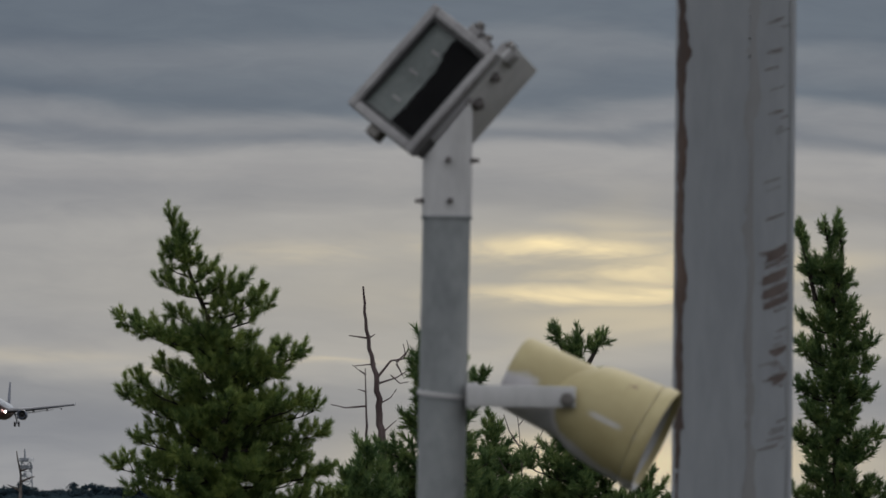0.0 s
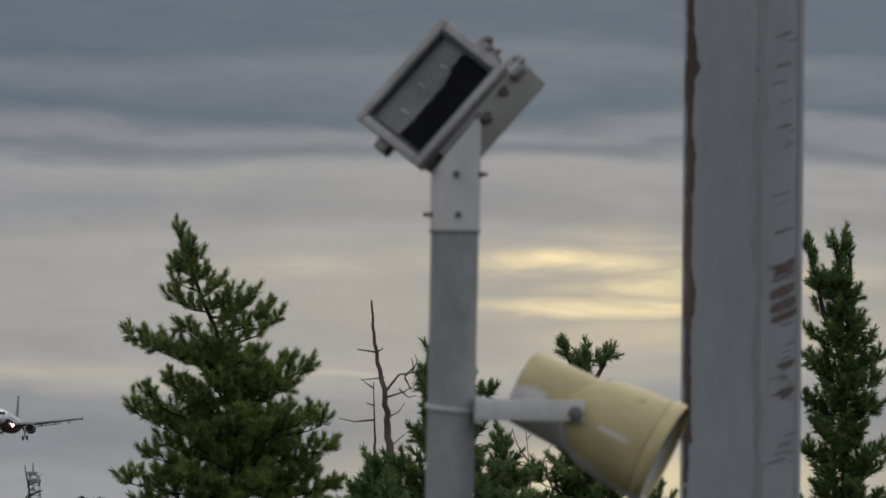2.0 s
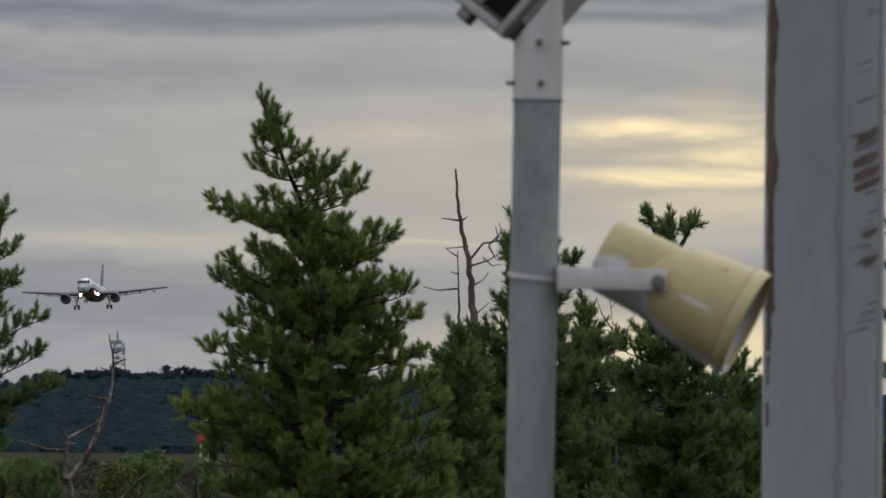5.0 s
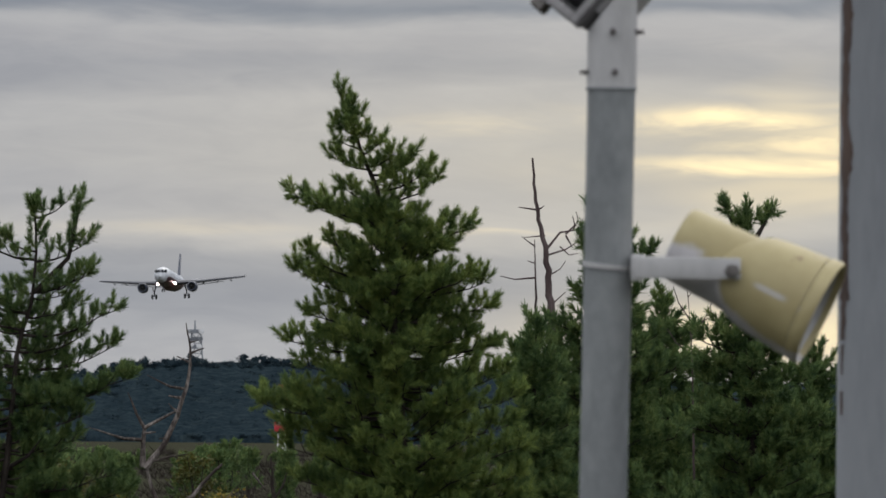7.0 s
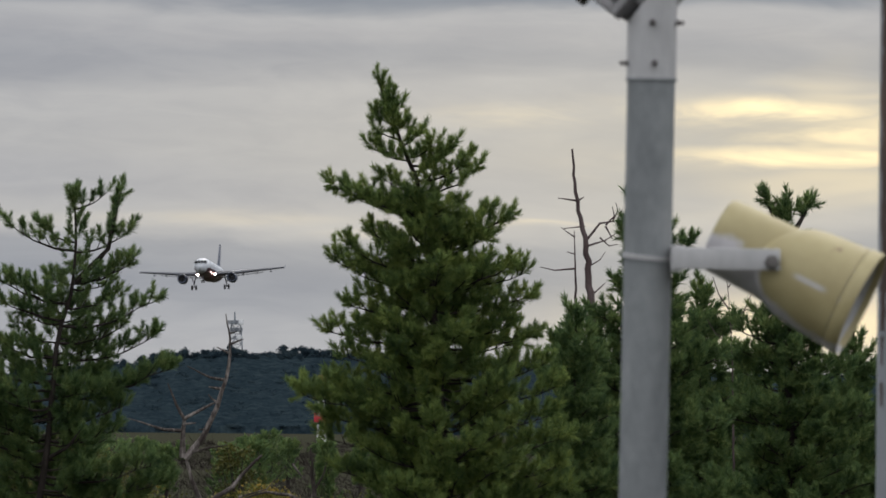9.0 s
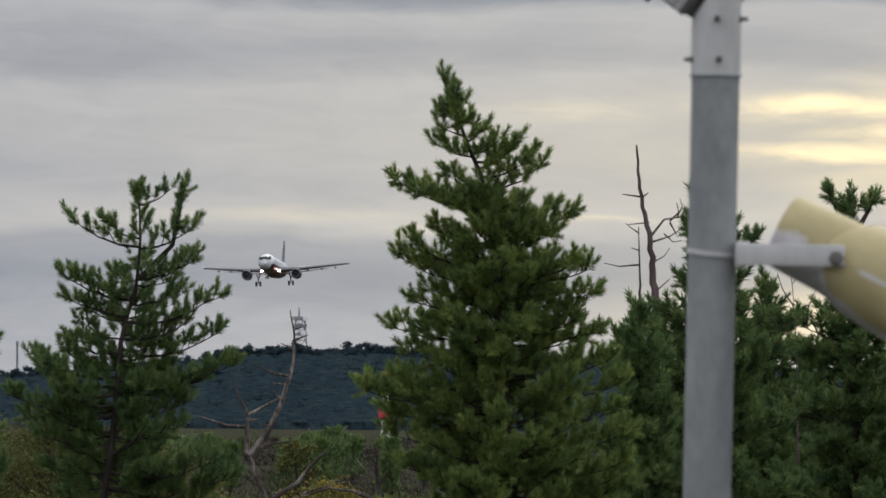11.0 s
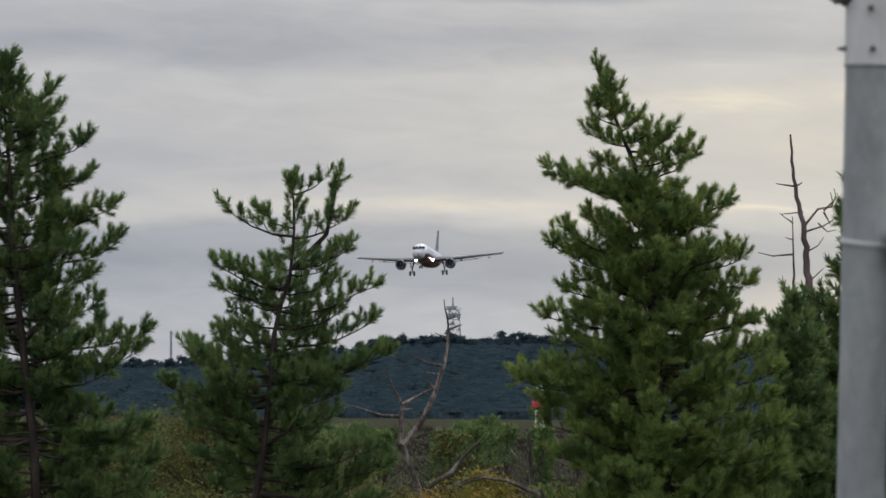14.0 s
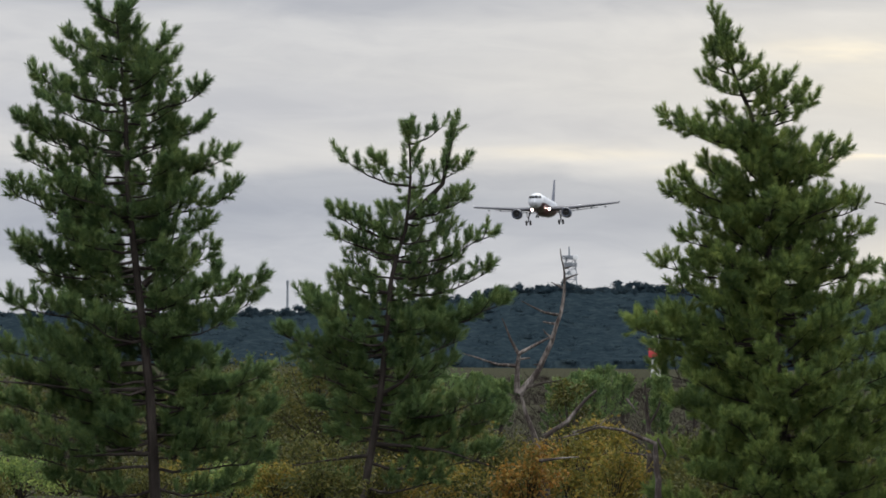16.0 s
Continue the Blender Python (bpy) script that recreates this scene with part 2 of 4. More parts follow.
M_MAROON = surface("dark_red_paint", [(0.045, 0.016, 0.02), (0.06, 0.02, 0.025), (0.075, 0.024, 0.03)], 0.5, 4.0, 0.4, bump=0)
M_COCKPIT = surface("dark_cockpit_glass", [(0.015, 0.017, 0.02), (0.03, 0.033, 0.04)], 2.0, 9.0, 0.12, bump=0)
M_FIN = surface("dark_blue_fin_paint", [(0.10, 0.11, 0.14), (0.14, 0.15, 0.19)], 0.6, 4.0, 0.4, bump=0)
M_LAMP = lit("landing_lamp", (1.0, 0.70, 0.66), 45.0)

# cream horn paint, chalky and bleached on its underside
M_CREAM = bpy.data.materials.new("bleached_cream_paint")
N = Net(tree_of(M_CREAM))
oc = N.n("ShaderNodeTexCoord").outputs["Object"]
sep = N.n("ShaderNodeSeparateXYZ")
N.link(oc, sep.inputs[0])
wob = N.math("MULTIPLY", N.math("SUBTRACT", N.noise(oc, 9.0, 3.0), 0.5), 0.10)
worn = N.span(N.math("ADD", N.math("ADD", sep.outputs[1], N.math("ADD", N.math("MULTIPLY", sep.outputs[2], 0.12), N.span(sep.outputs[2], 0.10, 0.135, 0.0, 0.052))), wob), -0.010, 0.010, 1.0, 0.0)
scuff = N.span(N.noise(oc, 16.0, 4.0, 0.6, 0.6), 0.66, 0.74)
cream = N.ramp(N.noise(oc, 11.0, 4.0), [(0.3, (0.31, 0.258, 0.125)), (0.7, (0.385, 0.327, 0.17))])
chalk = N.ramp(N.noise(oc, 24.0, 4.0), [(0.3, (0.43, 0.415, 0.43)), (0.7, (0.53, 0.515, 0.53))])
# a short pale line along the axis, on the near side of the bell
pale_line = N.math("MULTIPLY", N.span(N.math("ABSOLUTE", N.math("ADD", sep.outputs[1], 0.0015)), 0.001, 0.008, 0.85, 0.0), N.span(N.math("ABSOLUTE", N.math("SUBTRACT", sep.outputs[2], 0.201)), 0.018, 0.040, 1.0, 0.0))
pale_line = N.math("MULTIPLY", pale_line, N.span(sep.outputs[0], -0.02, 0.0, 1.0, 0.0))
bs = N.n("ShaderNodeBsdfPrincipled")
chips = N.math("MULTIPLY", N.span(N.noise(oc, 34.0, 3.0, 0.6, 0.4), 0.56, 0.64), N.math("MULTIPLY", N.span(N.math("ABSOLUTE", N.math("SUBTRACT", sep.outputs[2], 0.215)), 0.012, 0.034, 0.8, 0.0), N.span(sep.outputs[1], 0.040, 0.055)))
painted = N.mix(N.math("MAXIMUM", N.math("MAXIMUM", worn, pale_line), N.math("MULTIPLY", scuff, 0.45)), cream, chalk)
N.put(bs.inputs["Base Color"], N.mix(chips, painted, (0.13, 0.075, 0.045)))
bs.inputs["Roughness"].default_value = 0.55
N.link(bs.outputs[0], N.n("ShaderNodeOutputMaterial").inputs[0])


# ---- building ----
def part(name, bm, material, parent=None, label=""):
    """One mesh object out of a bmesh."""
    me = bpy.data.meshes.new(name)
    bm.to_mesh(me)
    bm.free()
    me.set_sharp_from_angle(angle=radians(38))
    me.materials.append(material)
    ob = new(name, me)
    if parent:
        ob.parent = parent
    return tagged(ob, label)


def thing(name, place, label, category, group="", kind=""):
    ob = new(name)
    ob.matrix_world = Matrix.Translation(place)
    ob.empty_display_size = 0.1
    return tagged(ob, label, category, group, kind)


def arrays(name, verts, size, material, parent=None, label="", kind="", smooth=False):
    """One mesh out of loose faces of the given size: verts is (n * size, 3)."""
    verts = np.ascontiguousarray(verts, dtype=np.float32).reshape(-1, 3)
    count = len(verts) // size
    me = bpy.data.meshes.new(name)
    me.vertices.add(len(verts))
    me.vertices.foreach_set("co", verts.ravel())
    me.loops.add(len(verts))
    me.loops.foreach_set("vertex_index", np.arange(len(verts), dtype=np.int32))
    me.polygons.add(count)
    me.polygons.foreach_set("loop_start", np.arange(count, dtype=np.int32) * size)
    me.polygons.foreach_set("loop_total", np.full(count, size, dtype=np.int32))
    me.update(calc_edges=True)
    me.materials.append(material)
    ob = new(name, me)
    if parent:
        ob.parent = parent
    return tagged(ob, label, kind=kind)


def smooth(bm):
    for f in bm.faces:
        f.smooth = True
    return bm


def tube(bm, points, radii, sides=8, cap=True):
    """A tapered tube along points."""
    pts = [Vector(p) for p in points]
    rings = []
    side = Vector((0.3, 1, 0.2))
    for i, p in enumerate(pts):
        way = (pts[min(i + 1, len(pts) - 1)] - pts[max(i - 1, 0)]).normalized()
        a = way.cross(side)
        a = (a if a.length > 1e-4 else way.cross(Vector((1, 0, 0)))).normalized()
        b = way.cross(a)
        r = radii[i] if not isinstance(radii, float) else radii
        rings.append([bm.verts.new(p + (a * math.cos(q) + b * math.sin(q)) * r) for q in (2 * math.pi * k / sides for k in range(sides))])
    for lo_ring, hi_ring in zip(rings, rings[1:]):
        for k in range(sides):
            bm.faces.new((lo_ring[k], lo_ring[(k + 1) % sides], hi_ring[(k + 1) % sides], hi_ring[k])).smooth = True
    if cap:
        bm.faces.new(rings[0][::-1])
        bm.faces.new(rings[-1])
    return bm


def lathe(profile, sides=40):
    """A turned body round z: profile of (radius, height)."""
    bm = bmesh.new()
    rings = [[bm.verts.new((max(r, 1e-4) * math.cos(q), max(r, 1e-4) * math.sin(q), h)) for q in (2 * math.pi * k / sides for k in range(sides))] for r, h in profile]
    for lo_ring, hi_ring in zip(rings, rings[1:]):
        for k in range(sides):
            bm.faces.new((lo_ring[k], lo_ring[(k + 1) % sides], hi_ring[(k + 1) % sides], hi_ring[k])).smooth = True
    return bm


def block(sx, sy, sz, m=None, bevel=0.0, seg=2):
    bm = bmesh.new()
    bmesh.ops.create_cube(bm, size=1.0)
    bmesh.ops.scale(bm, vec=(sx, sy, sz), verts=bm.verts)
    if bevel:
        bmesh.ops.bevel(bm, geom=list(bm.edges), offset=bevel, segments=seg, affect="EDGES", profile=0.6)
    if m:
        bmesh.ops.transform(bm, matrix=m, verts=bm.verts)
    return bm


def bolt(radius, length, m):
    """A hexagon head with a washer, along z of m."""
    bm = lathe([(0, 0), (radius * 1.5, 0), (radius * 1.5, length * 0.2), (radius, length * 0.2), (radius, length * 0.85), (radius * 0.85, length), (0, length)], 6)
    for f in bm.faces:
        f.smooth = False
    bmesh.ops.transform(bm, matrix=m, verts=bm.verts)
    return bm


def frame_of(x_axis, y_axis, origin):
    x = Vector(x_axis).normalized()
    z = x.cross(Vector(y_axis)).normalized()
    y = z.cross(x)
    m = Matrix((x, y, z)).transposed().to_4x4()
    return Matrix.Translation(origin) @ m


# ---- ground ----
bm = bmesh.new()
bmesh.ops.create_grid(bm, x_segments=60, y_segments=60, size=1.0)
for v in bm.verts:
    v.co.x, v.co.y = 4900 * v.co.x * abs(v.co.x), 4900 * v.co.y * abs(v.co.y)
ground = tagged(part("ground", bm, M_GROUND), "flat ground of dry yellowed grass", "ground", kind="structure")

# ---- floodlight post ----
POST = 22.45


def near(u, v, back=0.0):
    """A place at the post, u and v of the chart, back metres behind its middle."""
    return chart(u, v, POST) + Vector((0, back, 0))


post_foot = near(1331, LEVEL + EYE * F / POST)
post_foot.z = 0.0
post = thing("lamp_post", post_foot, "galvanised steel lamp post with a white painted top sleeve", "lamp post")


def rel(u, v, back=0.0):
    return near(u, v, back) - post_foot


joint, top = rel(1381, 121), rel(1383.5, -36)
bm = tube(bmesh.new(), [Vector((0, 0, 0)), joint * 0.5, joint], 0.0425, 40)
part("pole", bm, M_GALV, post, "dull grey galvanised pipe")
bm = tube(bmesh.new(), [joint, joint.lerp(top, 0.5), top], 0.0437, 40)
for v in bm.verts:
    if v.co.z > top.z - 0.02:
        v.co.z += 1.24 * (v.co.x - top.x)          # the sleeve is cut aslant under the head
part("sleeve", bm, M_WHITE, post, "white painted steel sleeve")
bm = lathe([(0.0445, -0.003), (0.0455, -0.001), (0.0455, 0.001), (0.0445, 0.003)], 40)
bmesh.ops.transform(bm, matrix=Matrix.Translation(joint), verts=bm.verts)
part("joint_ring", bm, M_GALV, post)
for u, v, way in ((1357, 20, (0, -1, 0)), (1425, 20, (1, -0.3, 0)), (1341, 92, (-1, -0.25, 0)), (1397, 92, (0.1, -1, 0))):
    way = Vector(way).normalized()
    axis = joint.lerp(top, (121 - v) / 157)
    bm = bolt(0.0042, 0.015, Matrix.Translation(axis + way * 0.043) @ way.to_track_quat("Z", "Y").to_matrix().to_4x4())
    part("bolt", bm, M_DARKBOLT, post)

# band clamp and arm
ring = lathe([(0.0425, -0.004), (0.0465, -0.004), (0.0465, 0.004), (0.0425, 0.004)], 40)
bmesh.ops.transform(ring, matrix=Matrix.Translation(rel(1374.5, 434)) @ Euler((0.06, 0.10, 0)).to_matrix().to_4x4(), verts=ring.verts)
part("band_clamp", ring, M_WHITE, post, "thin pale steel band")

horn = thing("horn_loudspeaker", near(1424, 441), "bleached cream horn loudspeaker on a white arm on the post", "loudspeaker")


def rel_h(u, v, back=0.0):
    return near(u, v, back) - near(1424, 441)


arm = frame_of(rel_h(1610, 441) - rel_h(1416, 438), (0, 1, 0), rel_h(1511, 439, -0.10))
bm = block(0.190, 0.006, 0.038, arm, 0.002)
part("bracket_arm", bm, M_WHITE, horn, "white painted flat steel arm")
bm = block(0.020, 0.10, 0.046, frame_of((1, 0, 0), (0, 1, 0), rel_h(1424, 438, -0.05)), 0.003)
part("clamp_block", bm, M_WHITE, horn)
bm = bolt(0.0095, 0.010, Matrix.Translation(rel_h(1591, 446, -0.103)) @ Vector((0, -1, 0)).to_track_quat("Z", "Y").to_matrix().to_4x4())
part("pivot_bolt", bm, M_BOLT, horn, "round dull grey pivot bolt")
# the horn is turned about its own axis: from the closed rear to the open mouth, aimed down
rear, mouth = rel_h(1497, 391, 0.014), rel_h(1751, 519, -0.033)
way = (mouth - rear)
up = Vector((0, 0, 1)) - way.normalized() * way.normalized().z
spin = frame_of(up.cross(way).normalized(), up, rear)
L = way.length
shells = (
    ("driver_housing", [(0, 0.0), (0.058, 0.0), (0.065, 0.003), (0.068, 0.010), (0.0705, 0.07), (0.0725, 0.145), (0.0725, 0.16), (0, 0.16)], M_CREAM, ""),
    ("bell", [(0.070, 0.142), (0.0755, 0.142), (0.0795, 0.146), (0.0845, 0.160), (0.0890, 0.185), (0.0920, 0.215), (0.0950, 0.257), (0.0950, 0.260), (0.091, 0.260)], M_CREAM, ""),
    ("rim", [(0.0925, 0.261), (0.0955, 0.262), (0.0975, 0.266), (0.0985, L - 0.006), (0.0965, L), (0.093, L), (0.091, L - 0.010), (0.090, 0.261)], M_CREAM, "cream rim ring, chalky at its lip"),
    ("lining", [(0.0905, L - 0.012), (0.086, 0.25), (0.075, 0.20), (0.055, 0.165), (0.0, 0.16)], M_WHITE, "pale inside of the horn"),
    ("throat", [(0.0, 0.175), (0.035, 0.18), (0.045, 0.20), (0.050, 0.235), (0.048, 0.24), (0.0, 0.242)], M_WHITE, "pale inner cone"))
for name, profile, material, label in shells:
    bm = lathe(profile, 64)
    if name == "bell":
        for v in bm.verts:
            if v.co.z < 0.18:
                v.co.z -= 0.052 * (v.co.x / 0.08) ** 2 * (0.18 - v.co.z) / 0.038       # its collar reaches back along both flanks
    ob = part(name, bm, material, horn, label)
    ob.matrix_local = spin

# floodlight head: a shallow box with a framed glass front
e1, e2 = Vector((0.654, 0.02, 0.757)), Vector((0.62, -0.587, -0.52))
face_mid = near(1339.5, -125.5, 0.020)
flood = thing("floodlight", face_mid, "white floodlight with a half-blacked glass front, tilted on the post top", "floodlight")
fm = frame_of(e1, -e2, (0, 0, 0))          # x up along the long side, y to the upper left, z towards the viewer
if fm.to_3x3().col[2].y > 0:
    fm = frame_of(e1, e2, (0, 0, 0))
LX, LY, LZ = 0.236, 0.178, 0.122


def on_head(name, bm, material, label=""):
    bmesh.ops.transform(bm, matrix=fm, verts=bm.verts)
    return part(name, bm, material, flood, label)


sgn = 1.0 if fm.to_3x3().col[1].dot(e2) > 0 else -1.0      # y sign of the lower right side
bm = block(LX - 0.012, LY - 0.012, LZ - 0.02, Matrix.Translation((0, 0, -LZ / 2 - 0.012)), 0.010, 3)
for v in bm.verts:
    if v.co.z < -LZ * 0.7:
        v.co.x *= 0.88
        v.co.y *= 0.88
on_head("housing", bm, M_LAMPGREY, "cast housing in white paint")
fr = 0.017
for sx, sy, px, py in ((LX, fr, 0, LY / 2 - fr / 2), (LX, fr, 0, -LY / 2 + fr / 2), (fr, LY - 2 * fr, LX / 2 - fr / 2, 0), (fr, LY - 2 * fr, -LX / 2 + fr / 2, 0)):
    on_head("front_frame", block(sx, sy, 0.022, Matrix.Translation((px, py, -0.006)), 0.004), M_LAMPGREY)
gx_, gy_ = LX - 2 * fr, LY - 2 * fr
for sx, sy, px, py in ((gx_, 0.005, 0, gy_ / 2 - 0.0025), (gx_, 0.005, 0, -gy_ / 2 + 0.0025), (0.007, gy_ - 0.01, gx_ / 2 - 0.0035, 0), (0.007, gy_ - 0.01, -gx_ / 2 + 0.0035, 0)):
    on_head("gasket", block(sx, sy, 0.008, Matrix.Translation((px, py, -0.004))), M_GASKET)
on_head("reflector", block(gx_ - 0.015, gy_ * 0.50, 0.004, Matrix.Translation((0, -sgn * gy_ * 0.235, -0.012))), M_REFLECT, "dusty grey-green reflector")
bm = bmesh.new()                                   # black film over the lower half, its inner edge worn and creeping up the glass
edge, inner = [], []
for k in range(33):
    t = k / 32
    edge.append(bm.verts.new(((t - 0.5) * (gx_ - 0.016), sgn * (gy_ / 2 - 0.006), -0.0095)))
    creep = 0.016 * min(max((t - 0.62) / 0.2, 0), 1) + 0.006 * noise.noise((t * 7, 1.3, 0)) + 0.004 * noise.noise((t * 23, 4.1, 0))
    inner.append(bm.verts.new(((t - 0.5) * (gx_ - 0.016), sgn * (0.004 - creep), -0.0095)))
for k in range(32):
    bm.faces.new((edge[k], edge[k + 1], inner[k + 1], inner[k]))
bmesh.ops.solidify(bm, geom=bm.faces[:], thickness=0.002)
on_head("black_half", bm, M_BLACK, "black half of the front")
for k, px in enumerate((-0.055, 0.0, 0.05)):
    on_head("lamp_clip", block(0.005, 0.020, 0.003, Matrix.Translation((px, -sgn * (0.022 + 0.010 * (k % 2)), -0.0095)), 0.001), M_LAMPGREY)
on_head("side_plate", block(LX * 0.94, 0.004, 0.106, Matrix.Translation((0.038, sgn * (LY / 2 - 0.002), -0.068)), 0.0015), M_WHITE)
for px, pz, r in ((0.085, -0.035, 0.010), (0.03, -0.05, 0.013), (0.022, -0.028, 0.007)):
    on_head("bolt", bolt(r * 0.7, 0.012, Matrix.Translation((px, sgn * LY / 2, pz)) @ Vector((0, sgn, 0)).to_track_quat("Z", "Y").to_matrix().to_4x4()), M_DARKBOLT)
for py, r, h in ((0.0 * sgn, 0.015, 0.022), (0.032 * sgn, 0.010, 0.014), (0.080 * sgn, 0.018, 0.028)):
    on_head("hinge_lug", block(h, r * 2, 0.026, Matrix.Translation((LX / 2 + h / 2 - 0.004, py, -0.032)), 0.005, 3), M_LAMPGREY)
    on_head("hinge_bolt", bolt(r * 0.55, 0.010, Matrix.Translation((LX / 2 + h - 0.004, py, -0.025)) @ Vector((1, 0, 0)).to_track_quat("Z", "Y").to_matrix().to_4x4()), M_BOLT)
for py in (-0.045 * sgn,):
    on_head("latch", block(0.022, 0.030, 0.024, Matrix.Translation((-LX / 2 - 0.008, py + 0.03 * sgn, -0.022)), 0.005, 3), M_BOLT, "dull steel latch")

# ---- tall steel pole ----
BIG = 26.0
foot = chart(1870, LEVEL + EYE * F / BIG, BIG)
foot.z = 0.0
tall = thing("steel_pole", foot, "tall thick grey painted steel pole with a rusted flank", "pole")
RB = 0.1235
crest = chart(1896.5, -300, BIG) - foot
lean = crest / crest.z
bm = tube(bmesh.new(), [lean * h for h in (0, 0.5, 1.0, 2.0, 3.0, 4.2)], RB, 64)
part("shaft", bm, M_POLE, tall)


def patch(name, angle, height, wide, tall_, material, tilt=0.0, steps=5, ragged=0.0, label=""):
    """A curved flake on the shaft: angle in degrees from the viewer's side, to the right."""
    bm = bmesh.new()
    rows = []
    n = max(2, int(tall_ / 0.009)) if tall_ > 0.03 else 2
    for j in range(n + 1):
        h = height + tall_ * (j / n - 0.5)
        row = []
        for i in range(steps + 1):
            a = angle + wide * (i / steps - 0.5)
            if ragged and i in (0, steps):
                a += ragged * (noise.noise((h * 9, i * 3.1, angle)) + 0.9 * noise.noise((h * 47, i * 5.1, angle)) * max(0.0, 0.4 + noise.noise((h * 4, i, 2.0))))
            taper = 1 - 0.22 * abs(2 * i / steps - 1) ** 6 - 0.25 * noise.noise((i * 1.7, height * 31, 3.0)) if n == 2 and not ragged else 1
            q = radians(a)
            p = lean * (height + (h - height) * taper + tilt * (i / steps - 0.5)) + Vector((math.sin(q), -math.cos(q), 0)) * (RB + 0.0012)
            row.append(bm.verts.new(p))
        rows.append(row)
    for r0, r1 in zip(rows, rows[1:]):
        for i in range(steps):
            bm.faces.new((r0[i], r0[i + 1], r1[i + 1], r1[i])).smooth = True
    ob = part(name, bm, material, tall, label)
    return ob


patch("rust_streak", -66, 3.07, 16, 1.96, M_RUST, steps=6, ragged=13.0, label="long brown streak of bare rusted steel")
patch("stain", 13, 2.4, 7, 3.0, M_STAIN, steps=5, ragged=9.0, label="faint brown run-off stain")
patch("stain", 62, 2.6, 3, 2.6, M_STAIN, steps=4, ragged=4.0, label="faint brown run-off stain")
for h, wide, size in ((2.06, 9, 0.10), (1.97, 6, 0.06), (1.88, 8, 0.05), (1.62, 6, 0.09)):
    patch("rust_flake", -68, h, wide, size, M_RUST, steps=4, ragged=6.0)
rng = random.Random(5)


def pole_h(v):
    return EYE + (LEVEL - v) * BIG / F


for v, size, wide in ((173, 0.018, 30), (184, 0.005, 32), (192, 0.006, 34), (217, 0.021, 36), (241, 0.021, 38), (261, 0.015, 40)):
    at = 43 + rng.uniform(-2, 2)
    patch("paint_scar", at, pole_h(v), wide * 0.88, size, M_SCAR, tilt=0.024, steps=6)
    for _k in range(3):                 # fraying paint round each bare bar
        patch("paint_scar", at + rng.uniform(-9, 11), pole_h(v + rng.uniform(-16, 16)), rng.uniform(14, 28), rng.uniform(0.0014, 0.0035), M_SCAR, tilt=rng.uniform(0.008, 0.014), steps=5)
for k in range(40):
    v = rng.choice((rng.uniform(-262, -60), rng.uniform(275, 420), rng.uniform(300, 400), rng.uniform(-262, 120), rng.uniform(470, 520)))
    wide = rng.uniform(6, 26)
    patch("paint_scar", 43 + rng.uniform(-10, 10), pole_h(v), wide, rng.uniform(0.0011, 0.0032), M_SCAR, tilt=wide * rng.uniform(0.0004, 0.0007), steps=4)
for v, wide, size in ((345, 24, 0.009), (352, 15, 0.006), (392, 26, 0.007), (401, 16, 0.009)):
    patch("paint_scar", 46, pole_h(v), wide, size, M_SCAR, tilt=0.013, steps=6)


# ---- pines ----
def brush(count, seed, w=0.022):
    """Needles of one bottlebrush shoot along z, one long: triangles that stand out at its foot and close up at its tip."""
    r = np.random.default_rng(seed)
    at = r.uniform(0.0, 1.0, count) ** 0.85
    q = r.uniform(0, 2 * np.pi, count)
    tip = 1.22 - 0.84 * at + r.normal(size=count) * 0.11
    out = np.sin(tip)[:, None] * np.stack([np.cos(q), np.sin(q), 0 * q], 1) + np.cos(tip)[:, None] * np.array([0, 0, 1.0])
    root = np.stack([0 * q, 0 * q, at * 0.66], 1)
    long = r.uniform(0.33, 0.39, count)[:, None]
    cross = np.cross(out, r.normal(size=(count, 3)))
    cross /= np.linalg.norm(cross, axis=1)[:, None]
    return np.stack([root - cross * w, root + cross * w, root + out * long], 1)


BRUSHES = [brush(118, 40 + k, 0.017) for k in range(8)]
SPARSE = [brush(62, 50 + k, 0.030) for k in range(6)]
COARSE = [brush(16, 60 + k, 0.07) for k in range(4)]


def place_brushes(pos, axis, size, seed, kinds=BRUSHES):
    """World triangles of many shoots: positions, directions and lengths."""
    r = np.random.default_rng(seed)
    axis = axis / np.linalg.norm(axis, axis=1)[:, None]
    a = np.cross(axis, r.normal(size=axis.shape))
    a /= np.linalg.norm(a, axis=1)[:, None]
    b = np.cross(axis, a)
    kind = r.integers(0, len(kinds), len(pos))
    out = []
    for k, base in enumerate(kinds):
        pick = kind == k
        basis = np.stack([a[pick], b[pick], axis[pick]], 1) * size[pick][:, None, None]
        out.append((np.einsum("nfi,tij->tnfj", base.reshape(-1, 3, 3).astype(float), basis) + pos[pick][:, None, None, :]).reshape(-1, 3))
    return np.concatenate(out)


